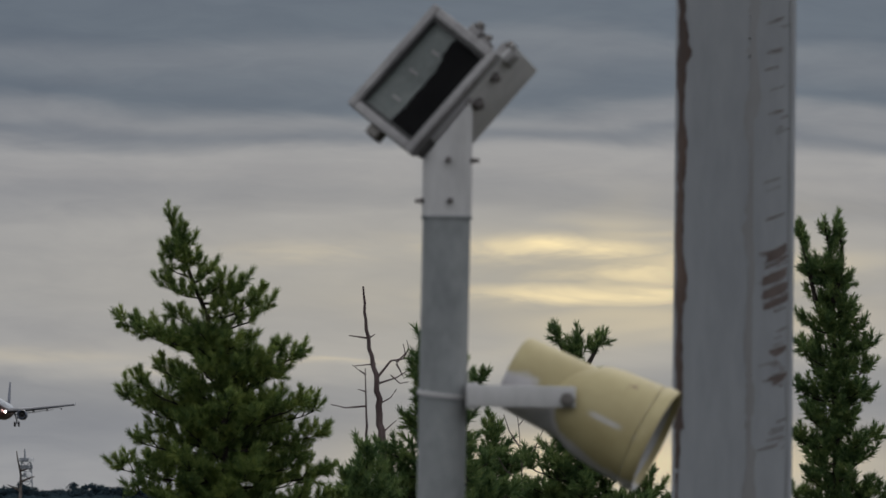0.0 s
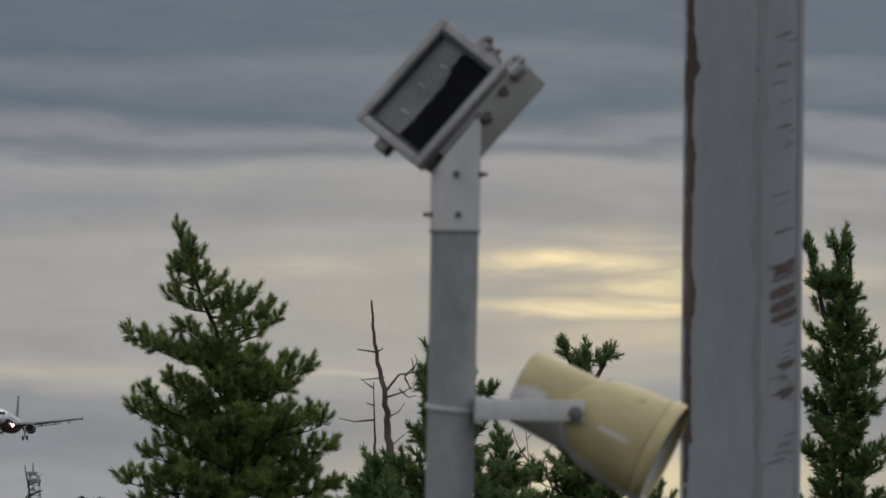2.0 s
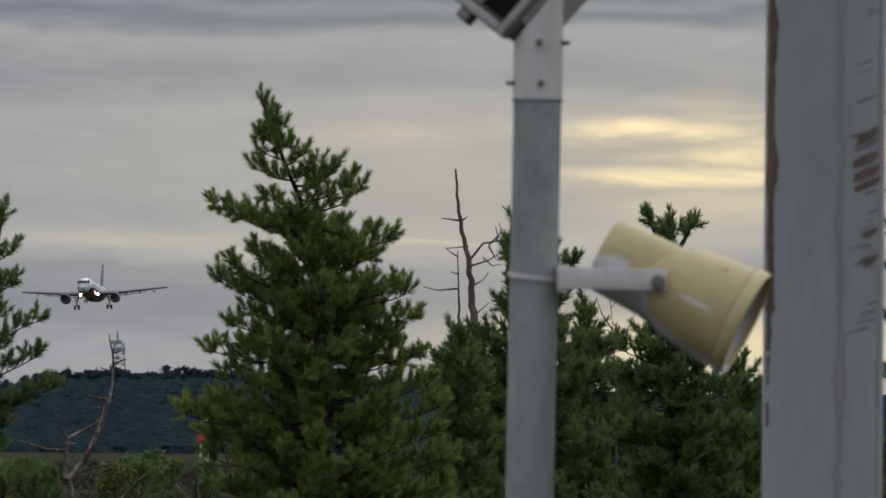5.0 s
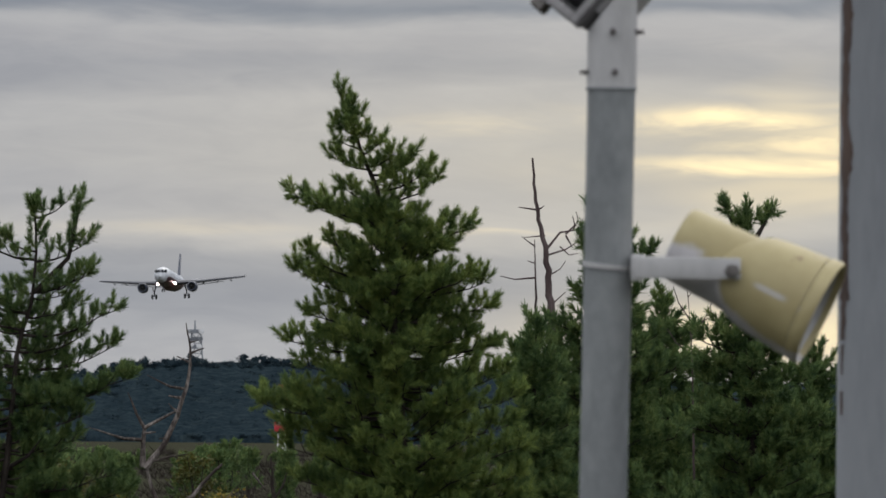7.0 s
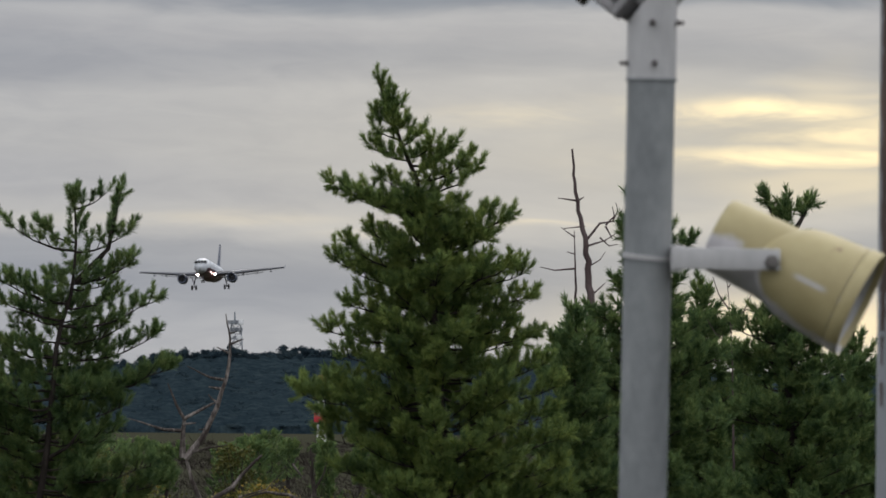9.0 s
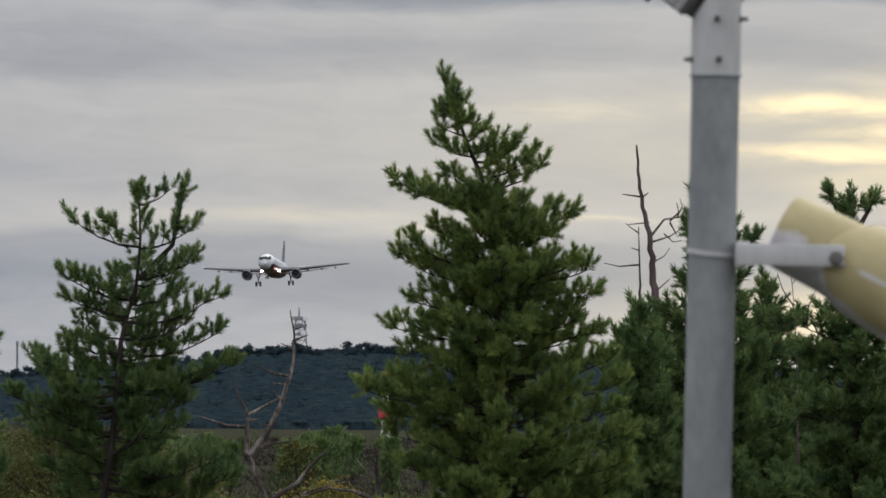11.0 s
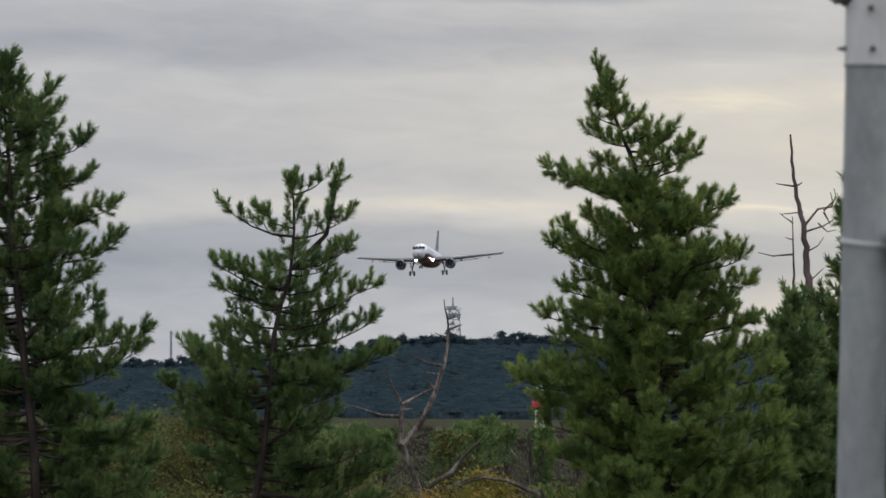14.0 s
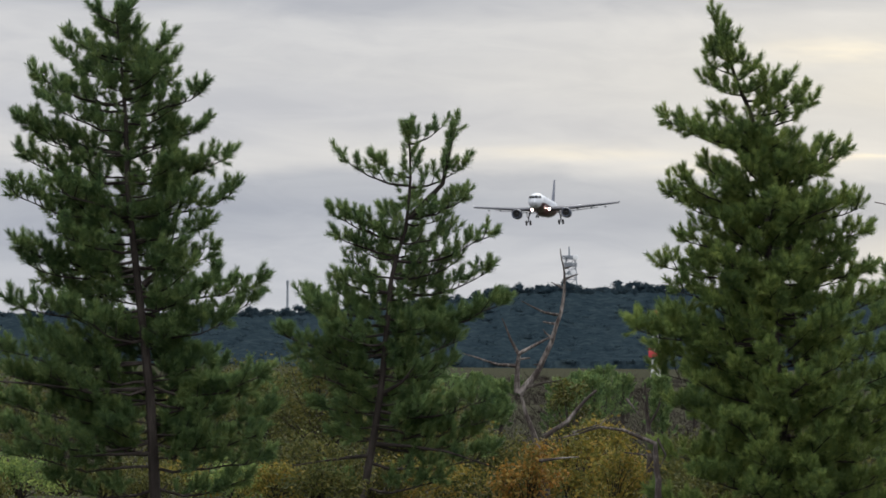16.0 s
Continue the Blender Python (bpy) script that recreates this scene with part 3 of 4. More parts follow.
def pine(d, trunk, left, right, low, seed, label, fill=1.0, fill_from=0.0, twin=(), girth=13.0, tuft=0.265, bare=(), needles=M_SHADED_BLUEPINE, lush=1.5, open_front=False, kinds=SPARSE):
    """A pine d metres off. trunk: chart points from tip to foot; left and right: chart ends of its outer limbs, from the top; low: where the foliage ends; fill: how thickly limbs stand all round, from fill_from below the tip."""
    r = random.Random(seed)
    s = d / F
    foot_u = trunk[-1][0]
    foot = chart(foot_u, LEVEL + EYE / s, d)
    foot.z = 0.0
    tree = thing("pine_tree", foot, label, "tree", "pines")
    trunk = [*trunk[:-1], (foot_u, LEVEL + EYE / s + 20)]
    tv = [p[1] for p in trunk]
    apex, base_v = min(tv), max(tv)
    reachable = tuft / s * 0.72            # how far a shoot stands out past its twig

    def stem(v):
        return float(np.interp(v, tv, [p[0] for p in trunk]))

    def local(p):
        q = chart(p.x, -p.z, d) - foot
        q.y += p.y * s
        return q

    wood = bmesh.new()
    shoots = []

    def any_way(up=0.0):
        return Vector((r.uniform(-1, 1), r.uniform(-1, 1), r.uniform(-1, 1) + up))

    def clothe(path, t0, spacing, thick):
        """Twigs to both sides along a limb from t0 to its end, each with its shoots, and a fan of shoots at the end."""
        n = len(path) - 1
        size = sum((q - p).length for p, q in zip(path, path[1:]))
        t, side = t0, r.choice((-1, 1))
        grown = min(max((-path[-1].z - apex) / 330, 0.0), 1.0)          # thin towards the top
        spacing *= 1.45 - 0.45 * grown
        thick *= 0.40 + 0.60 * grown
        while t < 0.99:
            i = min(int(t * n), n - 1)
            p, way = path[i].lerp(path[i + 1], t * n - i), (path[i + 1] - path[i]).normalized()
            flat = way.cross(Vector((0, 0, 1)))
            flat = flat.normalized() if flat.length > 0.1 else any_way().normalized()
            side = -side
            out = (way * r.uniform(0.3, 0.9) + flat * side * r.uniform(0.25, 1.0) + Vector((0, 0, r.uniform(-0.1, 1.2)))).normalized()
            long = r.uniform(0.5, 1.0) * min(max(size * 0.28, 11), 40) * (1.15 - 0.5 * t)
            tip = p + out * long
            tube(wood, [local(q) for q in (p, p.lerp(tip, 0.5) - Vector((0, 0, 0.05 * long)), tip)], [s * 1.3, s * 1.0, s * 0.6], 3, cap=False)
            shoots.append((tip - out * 3, out * 0.55 + Vector((0, 0, 0.55)) + any_way() * 0.2, r.uniform(0.8, 1.1)))
            for _k in range(int(thick + r.random())):
                q = p.lerp(tip, r.uniform(0.25, 0.95))
                shoots.append((q, out * 0.35 + any_way(0.55) * 0.6, r.uniform(0.65, 1.0)))
            t += spacing / max(size, 10) * r.uniform(0.7, 1.35)
        way = (path[-1] - path[-2]).normalized()
        shoots.append((path[-1], way * 0.7 + Vector((0, 0, 0.5)), r.uniform(0.95, 1.15)))
        for _k in range(2):
            shoots.append((path[-1] - way * r.uniform(2, 14), way * 0.35 + any_way(0.6) * 0.65, r.uniform(0.7, 1.0)))

    def limb(a, b, thick, lean_up):
        size = (b - a).length
        n = 6
        path = []
        for k in range(n + 1):
            t = k / n
            p = a.lerp(b, t)
            p.z -= lean_up * size * math.sin(math.pi * t ** 0.9)          # it sags, then turns up at its end
            p += any_way() * 0.022 * size * (0 < k < n)
            path.append(p)
        tube(wood, [local(p) for p in path], [s * max(thick * (1 - 0.8 * k / n), 0.8) for k in range(n + 1)], 5, cap=False)
        return path

    spots = [Vector((stem(v), 0, -v)) for v in np.linspace(base_v, apex + 18, 16)]
    tube(wood, [local(p) for p in spots], [s * (girth * 0.8 * (1 - k / 16) ** 0.9 + 0.8) for k in range(16)], 9)
    for k in range(4):
        shoots.append((Vector((stem(apex + 26 + 9 * k), 0, -apex - 26 - 9 * k)), Vector((r.uniform(-0.5, 0.4), r.uniform(-0.4, 0.4), 1.1)), 0.95))
    for _k in range(int((min(low, apex + 420) - apex) / 8 * fill ** 0.5)):
        v = r.uniform(apex + 30, min(low, apex + 420))
        near_by = (any_way() - Vector((0, 0.0 if open_front else 0.5, 0))) * min(0.10 * (v - apex) + 3, 18)
        shoots.append((Vector((stem(v), 0, -v)) + near_by, near_by.normalized() * 0.5 + Vector((0, 0, 0.6)) + any_way() * 0.3, r.uniform(0.7, 1.0)))
    for path in twin:
        pts = [Vector((u, w, -v)) for u, w, v in path]
        pts[-1].z -= 20
        tube(wood, [local(p) for p in pts], [s * (6.5 - 5.3 * k / (len(pts) - 1)) for k in range(len(pts))], 7)
        clothe(pts, 0.45, 8, lush)
    for path in bare:
        tube(wood, [local(Vector((u, w, -v))) for u, w, v in path], [s * (4.0 - 3.0 * k / (len(path) - 1)) for k in range(len(path))], 6)
    by_height = sorted(left, key=lambda p: p[1]), sorted(right, key=lambda p: p[1])
    (vl, ul), (vr, ur) = [([p[1] for p in ends], [p[0] for p in ends]) for ends in by_height]

    def reach(v, side):
        return abs(float(np.interp(v, *((vr, ur) if side > 0 else (vl, ul)))) - stem(v))

    for u, v in (*left, *right):
        span = abs(u - stem(v))
        rise = 0.36 - 0.28 * min((v - apex) / 500, 1.0)
        start = min(v + rise * span + 14, base_v - 20)
        short = max(span - reachable * 0.8, 5) / max(span, 5)
        end = Vector((stem(v) + (u - stem(v)) * short, r.uniform(-0.25, 0.25) * span, -v - reachable * 0.5))
        path = limb(Vector((stem(start), 0, -start)), end, min(1.3 + span * 0.012, 3.2), r.uniform(0.05, 0.12))
        clothe(path, 0.22 if span > 45 else 0.35, 13, lush)
    v, turn = apex + fill_from, r.uniform(0, 6.28)
    while v < low:
        turn += 2.4 + r.uniform(-0.3, 0.3)
        c, sn = math.cos(turn), math.sin(turn)
        wide, far = reach(v, 1 if c > 0 else -1), 0.5 * (reach(v, 1) + reach(v, -1))
        size = r.uniform(0.35, 0.85) * (abs(c) * wide + (1 - abs(c)) * far) - reachable * 0.5
        if size > 8 and not (open_front and sn < -0.72):
            start = min(v + r.uniform(0.10, 0.32) * size + 8, base_v - 20)
            path = limb(Vector((stem(start), 0, -start)), Vector((stem(v) + c * size, sn * size * 0.9, -v + r.uniform(-14, 8))), min(1.2 + size * 0.011, 3.0), r.uniform(0.05, 0.14))
            clothe(path, 0.30, 14, lush)
        v += r.uniform(6, 13) / (fill * (0.7 + 0.6 * (v - apex) / (low - apex)))
    part("trunk", wood, M_BARK, tree, "grey-brown bark trunk and limbs")
    roots = np.array([local(p) for p, _, _ in shoots])
    axis = np.array([w for _, w, _ in shoots], dtype=float)
    size = np.array([k for _, _, k in shoots]) * tuft
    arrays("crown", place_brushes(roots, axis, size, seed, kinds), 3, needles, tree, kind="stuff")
    return tree


pine(150.0, [(886, 96), (906, 140), (923, 191), (943, 245), (967, 300), (985, 400), (1000, 600), (1020, 880), (1028, 1007)],
     [(874, 172), (872, 196), (867, 230), (884, 284), (795, 296), (822, 306), (848, 316), (862, 378), (822, 404), (800, 428), (840, 452), (822, 506), (852, 540), (782, 552), (812, 596), (800, 640), (732, 655), (742, 664), (775, 702), (780, 740), (808, 800), (785, 880), (770, 960)],
     [(945, 146), (958, 160), (964, 184), (992, 204), (1022, 220), (1032, 246), (1052, 226), (1074, 250), (1092, 268), (1062, 332), (1104, 388), (1142, 356), (1128, 376), (1110, 436), (1150, 438), (1178, 450), (1184, 492), (1150, 545), (1196, 560), (1215, 610), (1235, 650), (1225, 700), (1250, 740), (1240, 790), (1262, 830), (1240, 880), (1255, 920), (1230, 960)],
     960, 11, "dense dark green pine with a leaning pointed top", fill=2.2, fill_from=225.0, girth=15, needles=M_NEEDLE, lush=2.5, kinds=BRUSHES)
pine(160.0, [(357, 298), (364, 393), (357, 493), (330, 573), (322, 663), (312, 773), (297, 873), (272, 990)],
     [(338, 320), (227, 366), (284, 370), (208, 464), (214, 500), (216, 575), (148, 606), (170, 630), (118, 676), (140, 712), (165, 745), (180, 800), (205, 850), (190, 930)],
     [(376, 315), (440, 306), (478, 376), (480, 434), (525, 500), (520, 563), (465, 545), (550, 620), (500, 640), (468, 685), (450, 730), (522, 790), (545, 820), (500, 850), (530, 880), (440, 930)],
     850, 23, "open-crowned green pine with a bare lower trunk", fill=1.7, fill_from=140.0, lush=2.5, open_front=True, kinds=BRUSHES, girth=9,
     twin=[[(362, 0, 480), (420, -4, 420), (442, -6, 300)]],
     bare=[[(300, 0, 880), (360, -25, 884), (430, -40, 894), (517, -50, 923)], [(297, 0, 900), (240, -20, 906), (157, -40, 918)], [(315, 0, 790), (350, -30, 770), (372, -42, 740)]])
pine(142.0, [(-160, 98), (-142, 293), (-138, 430), (-123, 573), (-108, 700), (-98, 800), (-86, 985)],
     [(-226, 96), (-205, 122), (-262, 150), (-278, 176), (-318, 218), (-348, 300), (-345, 360), (-363, 425), (-353, 515), (-340, 545), (-303, 580), (-365, 620), (-333, 665), (-385, 700), (-370, 745), (-390, 790), (-380, 840), (-360, 885), (-300, 930)],
     [(-120, 104), (-108, 140), (-46, 156), (-62, 190), (-36, 190), (-38, 225), (17, 245), (17, 305), (62, 360), (72, 420), (22, 485), (28, 535), (117, 585), (107, 615), (60, 650), (7, 715), (127, 745), (100, 775), (137, 810), (120, 850), (130, 890), (90, 930)],
     870, 37, "tall broad green pine with a forked stem", fill=1.8, fill_from=34.0, lush=2.4, open_front=True, kinds=BRUSHES, girth=13,
     twin=[[(-110, 5, 600), (-80, 6, 570), (-65, 6, 430), (-60, 4, 300)]],
     bare=[[(-105, 0, 783), (-200, -40, 786), (-300, -60, 774), (-420, -70, 765)], [(-95, 0, 897), (-170, -30, 899), (-250, -45, 903)]])
pine(165.0, [(2056, 118), (2072, 200), (2078, 400), (2080, 600), (2082, 980)],
     [(2030, 190), (2007, 205), (2014, 250), (2000, 292), (1998, 340), (1994, 417), (1990, 500), (1980, 600), (1970, 750)],
     [(2088, 175), (2106, 205), (2119, 227), (2124, 272), (2144, 302), (2164, 337), (2159, 377), (2159, 427), (2170, 500), (2185, 600), (2190, 760)],
     930, 41, "narrow dark green pine beside the tall pole", fill=1.7, fill_from=80.0, lush=2.2, tuft=0.28, girth=14,
     twin=[[(2070, 2, 330), (2044, 4, 270), (2030, 4, 210), (2016, 2, 136)], [(2076, 0, 270), (2088, -2, 210), (2090, -3, 170), (2084, -3, 128)]])
pine(170.0, [(1360, 300), (1362, 450), (1365, 650), (1368, 960)],
     [(1322, 330), (1312, 385), (1300, 480), (1255, 520), (1218, 560), (1190, 620), (1180, 720), (1170, 850)],
     [(1400, 335), (1425, 385), (1472, 400), (1450, 470), (1490, 540), (1520, 600), (1530, 720), (1540, 850)],
     920, 53, "dark green pine half hidden behind the lamp post", fill=2.0, fill_from=60.0, lush=2.1, tuft=0.32, girth=14)
pine(175.0, [(1620, 312), (1622, 420), (1625, 600), (1630, 950)],
     [(1588, 345), (1572, 430), (1545, 480), (1510, 545), (1495, 600), (1480, 700), (1470, 820)],
     [(1656, 345), (1650, 400), (1690, 480), (1720, 560), (1750, 620), (1780, 700), (1790, 820)],
     920, 61, "dark green pine behind the loudspeaker", fill=2.0, fill_from=60.0, lush=2.1, tuft=0.32, girth=13,
     twin=[[(1622, 0, 400), (1602, 2, 372), (1590, 2, 345), (1586, 0, 318)], [(1622, 0, 400), (1640, -2, 380), (1654, -2, 355), (1657, 0, 330)]])
pine(164.0, [(1250, 520), (1245, 600), (1240, 930)], [(1215, 520), (1190, 570), (1170, 640), (1150, 760)], [(1280, 540), (1310, 600), (1330, 700), (1350, 800)],
     900, 67, "low young green pine under the dead snag", fill=2.0, fill_from=60.0, lush=2.1, tuft=0.32, girth=10)
pine(185.0, [(1870, 430), (1868, 600), (1865, 920)], [(1830, 470), (1800, 540), (1775, 620), (1760, 760)], [(1900, 470), (1940, 540), (1965, 620), (1985, 760)],
     900, 71, "dark green pine behind the tall pole", fill=2.0, fill_from=60.0, lush=2.1, tuft=0.32, girth=11)


pine(182.0, [(1468, 455), (1472, 640), (1470, 920)], [(1440, 490), (1415, 560), (1390, 650), (1370, 780)], [(1500, 495), (1548, 540), (1590, 590), (1605, 660), (1610, 780)],
     900, 79, "dark green pine filling the row behind the post", fill=2.0, fill_from=60.0, lush=2.1, tuft=0.32, girth=9)
pine(184.0, [(1740, 545), (1738, 660), (1735, 910)], [(1705, 570), (1680, 620), (1660, 690), (1640, 800)], [(1770, 575), (1800, 620), (1820, 690), (1835, 800)],
     900, 83, "dark green pine filling the row behind the loudspeaker", fill=2.0, fill_from=60.0, lush=2.1, tuft=0.32, girth=9)


# ---- dead trees ----
def deadwood(name, d, paths, label, category):
    """Bare wood out of tapering paths: (thickness at the start, chart points, depth shift)."""
    s = d / F
    first = paths[0][1]
    first.insert(0, (first[0][0] + 4, LEVEL + EYE / s + 14))
    foot = chart(*first[0], d)
    ob = thing(name, foot, label, category)
    for k, (thick, points, back) in enumerate(paths):
        bm = bmesh.new()
        pts = []
        for (u0, v0), (u1, v1) in zip(points, points[1:]):
            n = max(2, int(math.hypot(u1 - u0, v1 - v0) / 14))
            for i in range(n):
                t = i / n
                pts.append((u0 + (u1 - u0) * t, v0 + (v1 - v0) * t))
        pts.append(points[-1])
        out = []
        for i, (u, v) in enumerate(pts):
            w = 0.16 * thick if 0 < i < len(pts) - 1 else 0
            p = chart(u + w * noise.noise((i * 0.7, k * 3.1, d)), v + w * noise.noise((i * 0.9, k * 7.3, d)), d) - foot
            p.y += back * s * i / len(pts)
            out.append(p)
        tube(bm, out, [s * max(0.5 * thick * (1 - (0.62 if k == 1 and d < 157.5 else 0.92) * i / len(out)), 0.7) for i in range(len(out))], 7)
        part("trunk" if k == 0 else "branch", bm, M_DEAD if d < 157.5 else M_SNAG, ob)
    return ob


deadwood("dead_snag", 174.0, [
    (34, [(1282, 900), (1276, 540), (1264, 400), (1248, 335), (1241, 243)], 0), (15, [(1250, 900), (1248, 520), (1245, 388)], 10),
    (4, [(1300, 378), (1316, 362), (1312, 345)], 6), (3, [(1290, 400), (1306, 415), (1322, 412)], -6), (3, [(1278, 500), (1300, 480)], 5), (3, [(1272, 450), (1290, 440), (1300, 425)], 5), (3, [(1247, 430), (1232, 425)], 4),
    (4, [(1250, 335), (1216, 330)], 5), (4, [(1250, 335), (1262, 328)], -5), (5, [(1266, 405), (1290, 375), (1320, 370), (1330, 350)], 12), (4, [(1268, 415), (1300, 405), (1330, 385)], -12),
    (4, [(1300, 380), (1312, 402)], 5), (3, [(1264, 380), (1226, 384)], -8), (4, [(1246, 455), (1210, 458), (1184, 452)], 9), (3, [(1246, 400), (1232, 390), (1222, 382)], 5),
    (3, [(1312, 372), (1322, 352), (1318, 338)], 5), (3, [(1320, 370), (1345, 380)], 5)], "bare broken dead pine snag above the young pines", "dead tree")
deadwood("dead_sapling", 178.0, [
    (6, [(1528, 900), (1524, 600), (1518, 505), (1512, 455)], 0), (3, [(1522, 560), (1545, 530), (1562, 492)], 6), (3, [(1520, 530), (1500, 500), (1490, 470)], -6), (2, [(1545, 530), (1570, 520)], 4),
    (2, [(1523, 590), (1495, 570), (1480, 545)], 5), (2, [(1524, 610), (1556, 585), (1585, 560)], -5), (2, [(1516, 490), (1532, 470)], 4)], "thin leafless dead sapling among the pines", "dead tree")
deadwood("dead_forked_tree", 156.5, [
    (21, [(600, 920), (582, 870), (560, 800), (552, 783)], 0), (13, [(552, 790), (551, 760), (555, 720)], 4), (7, [(555, 722), (540, 695), (525, 658)], 8), (7, [(549, 742), (520, 740), (455, 720)], -10),
    (13, [(556, 792), (590, 750), (612, 700), (628, 650), (636, 610), (634, 565), (628, 535)], -6), (7, [(556, 720), (590, 702), (614, 690), (622, 672)], -4), (6, [(628, 652), (600, 648), (559, 627)], 8),
    (5, [(614, 692), (603, 685), (597, 677)], 5), (6, [(620, 668), (597, 664)], 5), (5, [(556, 730), (575, 728)], 3), (6, [(566, 780), (600, 772), (630, 767)], 6), (5, [(634, 590), (650, 583), (660, 580)], 4),
    (4, [(632, 604), (612, 594)], 3), (4, [(634, 570), (648, 566)], 3), (5, [(598, 738), (580, 740)], 3)], "bare forked dead tree with bleached stubs", "dead tree")
deadwood("fallen_bough", 149.3, [
    (15, [(800, 930), (796, 880), (740, 856), (700, 850), (660, 862), (620, 872)], 0), (10, [(600, 868), (640, 840), (665, 810), (692, 785)], 8), (4, [(650, 860), (700, 845), (728, 815)], -8),
    (5, [(745, 800), (772, 835)], 5), (6, [(590, 910), (630, 905), (660, 903)], 4), (5, [(800, 870), (815, 900), (800, 930)], 5), (4, [(780, 900), (740, 895)], 3)], "bleached fallen dead boughs over the scrub", "dead branch")


deadwood("dead_stump", 152.0, [(22, [(788, 930), (784, 860), (778, 772)], 0), (5, [(783, 850), (800, 822), (806, 800)], 4), (4, [(780, 810), (768, 790)], 3)], "broken grey-brown dead stump in the scrub", "dead tree")


# ---- scrub ----
def leafy(d, u, v, wide, tall_, count, leaf, material, seed, label, name="shrub", category="shrub"):
    """A loose shrub: thin stems with many small leaves in clumps."""
    r = np.random.default_rng(seed)
    s = d / F
    foot = chart(u, v + tall_, d)
    foot.z = 0.0
    ob = thing(name, foot, label, category, "shrubs")
    top_h = (chart(u, v, d) - foot).z
    half = wide * s / 2
    clumps = []
    wood = bmesh.new()
    for k in range(max(14, count // 130)):
        q, rad, h = r.uniform(0, 6.28), r.uniform(0.1, 1.0) ** 0.6, r.uniform(0.25, 1.0)
        rad *= math.sqrt(max(1 - (h * 0.9) ** 2.4, 0.05))
        tip = Vector((math.cos(q) * rad * half, math.sin(q) * rad * half * 0.7, h * top_h * r.uniform(0.85, 1.05)))
        clumps.append(tip)
        tube(wood, [Vector((tip.x * 0.1, tip.y * 0.1, 0)), tip * 0.5 + Vector((0, 0, 0.08 * top_h)), tip], [s * 1.8, s * 1.2, s * 0.6], 3, cap=False)
    part("stem", wood, M_BARK, ob)
    clumps = np.array(clumps)
    size = min(0.3 * half, 0.32) + 0.05
    mid = clumps[r.integers(0, len(clumps), count)] + r.normal(size=(count, 3)) * size * np.array([0.55, 0.55, 0.38])
    a = r.normal(size=(count, 3))
    a /= np.linalg.norm(a, axis=1)[:, None]
    b = np.cross(a, r.normal(size=(count, 3)))
    b /= np.linalg.norm(b, axis=1)[:, None]
    k = leaf * r.uniform(0.6, 1.2, count)[:, None]
    arrays("foliage", np.stack([mid - a * k, mid + b * k * 0.5, mid + a * k, mid - b * k * 0.5], 1), 4, material, ob, kind="stuff")
    return ob


for k, (d, u, v, wide, tall_, count, material, label) in enumerate((
        (152, 570, 874, 130, 130, 2000, M_ORANGE, "shrub with orange autumn leaves"), (153, 650, 862, 130, 140, 2200, M_AUTUMN, "sparse shrub with yellowing leaves"), (160, 690, 848, 150, 160, 2800, M_AUTUMN, "shrub with yellow-green autumn leaves"),
        (151, 720, 900, 150, 120, 2000, M_AUTUMN, "shrub with yellow-green autumn leaves"), (190, 220, 725, 230, 260, 8000, M_OLIVE, "tall olive-yellow deciduous shrub"),
        (195, 90, 735, 190, 240, 6000, M_OLIVE, "tall olive-yellow deciduous shrub"), (185, 380, 790, 240, 200, 6500, M_OLIVE, "olive-green shrub in the undergrowth"),
        (170, 500, 880, 220, 140, 4600, M_OLIVE, "olive-green shrub in the undergrowth"), (168, 150, 880, 260, 140, 5200, M_OLIVE, "olive-green shrub in the undergrowth"),
        (180, -40, 790, 200, 200, 5200, M_OLIVE, "olive-green shrub in the undergrowth"), (190, -260, 740, 260, 240, 6000, M_OLIVE, "tall olive-yellow deciduous shrub"),
        (176, 860, 880, 220, 150, 4200, M_OLIVE, "olive-green shrub in the undergrowth"), (190, 430, 840, 160, 150, 3600, M_AUTUMN, "shrub with yellow-green autumn leaves"),
        (200, 1120, 800, 300, 160, 5000, M_OLIVE, "olive-green shrub in the undergrowth"), (200, 1450, 780, 380, 170, 6000, M_OLIVE, "olive-green shrub in the undergrowth"),
        (205, 1800, 780, 380, 170, 6000, M_OLIVE, "olive-green shrub in the undergrowth"), (200, 2150, 780, 380, 170, 6000, M_OLIVE, "olive-green shrub in the undergrowth"))):
    leafy(d, u, v, wide, tall_, count, 0.032, material, 300 + k, label)

rr = random.Random(19)
for k in range(26):
    u = -480 + 76 * k
    leafy(rr.uniform(156, 168), u, rr.uniform(905, 945), rr.uniform(110, 180), 60, 2200, 0.030, rr.choice((M_OLIVE, M_OLIVE, M_NEEDLE, M_AUTUMN)), 600 + k, "low green undergrowth at the foot of the pines")
rr = random.Random(31)
for k in range(9):
    d = rr.uniform(215, 430)
    leafy(d, rr.uniform(-650, 2350), LEVEL + rr.uniform(26, 56) * 215 / d + 8, rr.uniform(60, 150), 20, 1500, 0.05, rr.choice((M_OLIVE, M_SHADED_BLUEPINE, M_OLIVE)), 400 + k, "low green shrub on the open land")

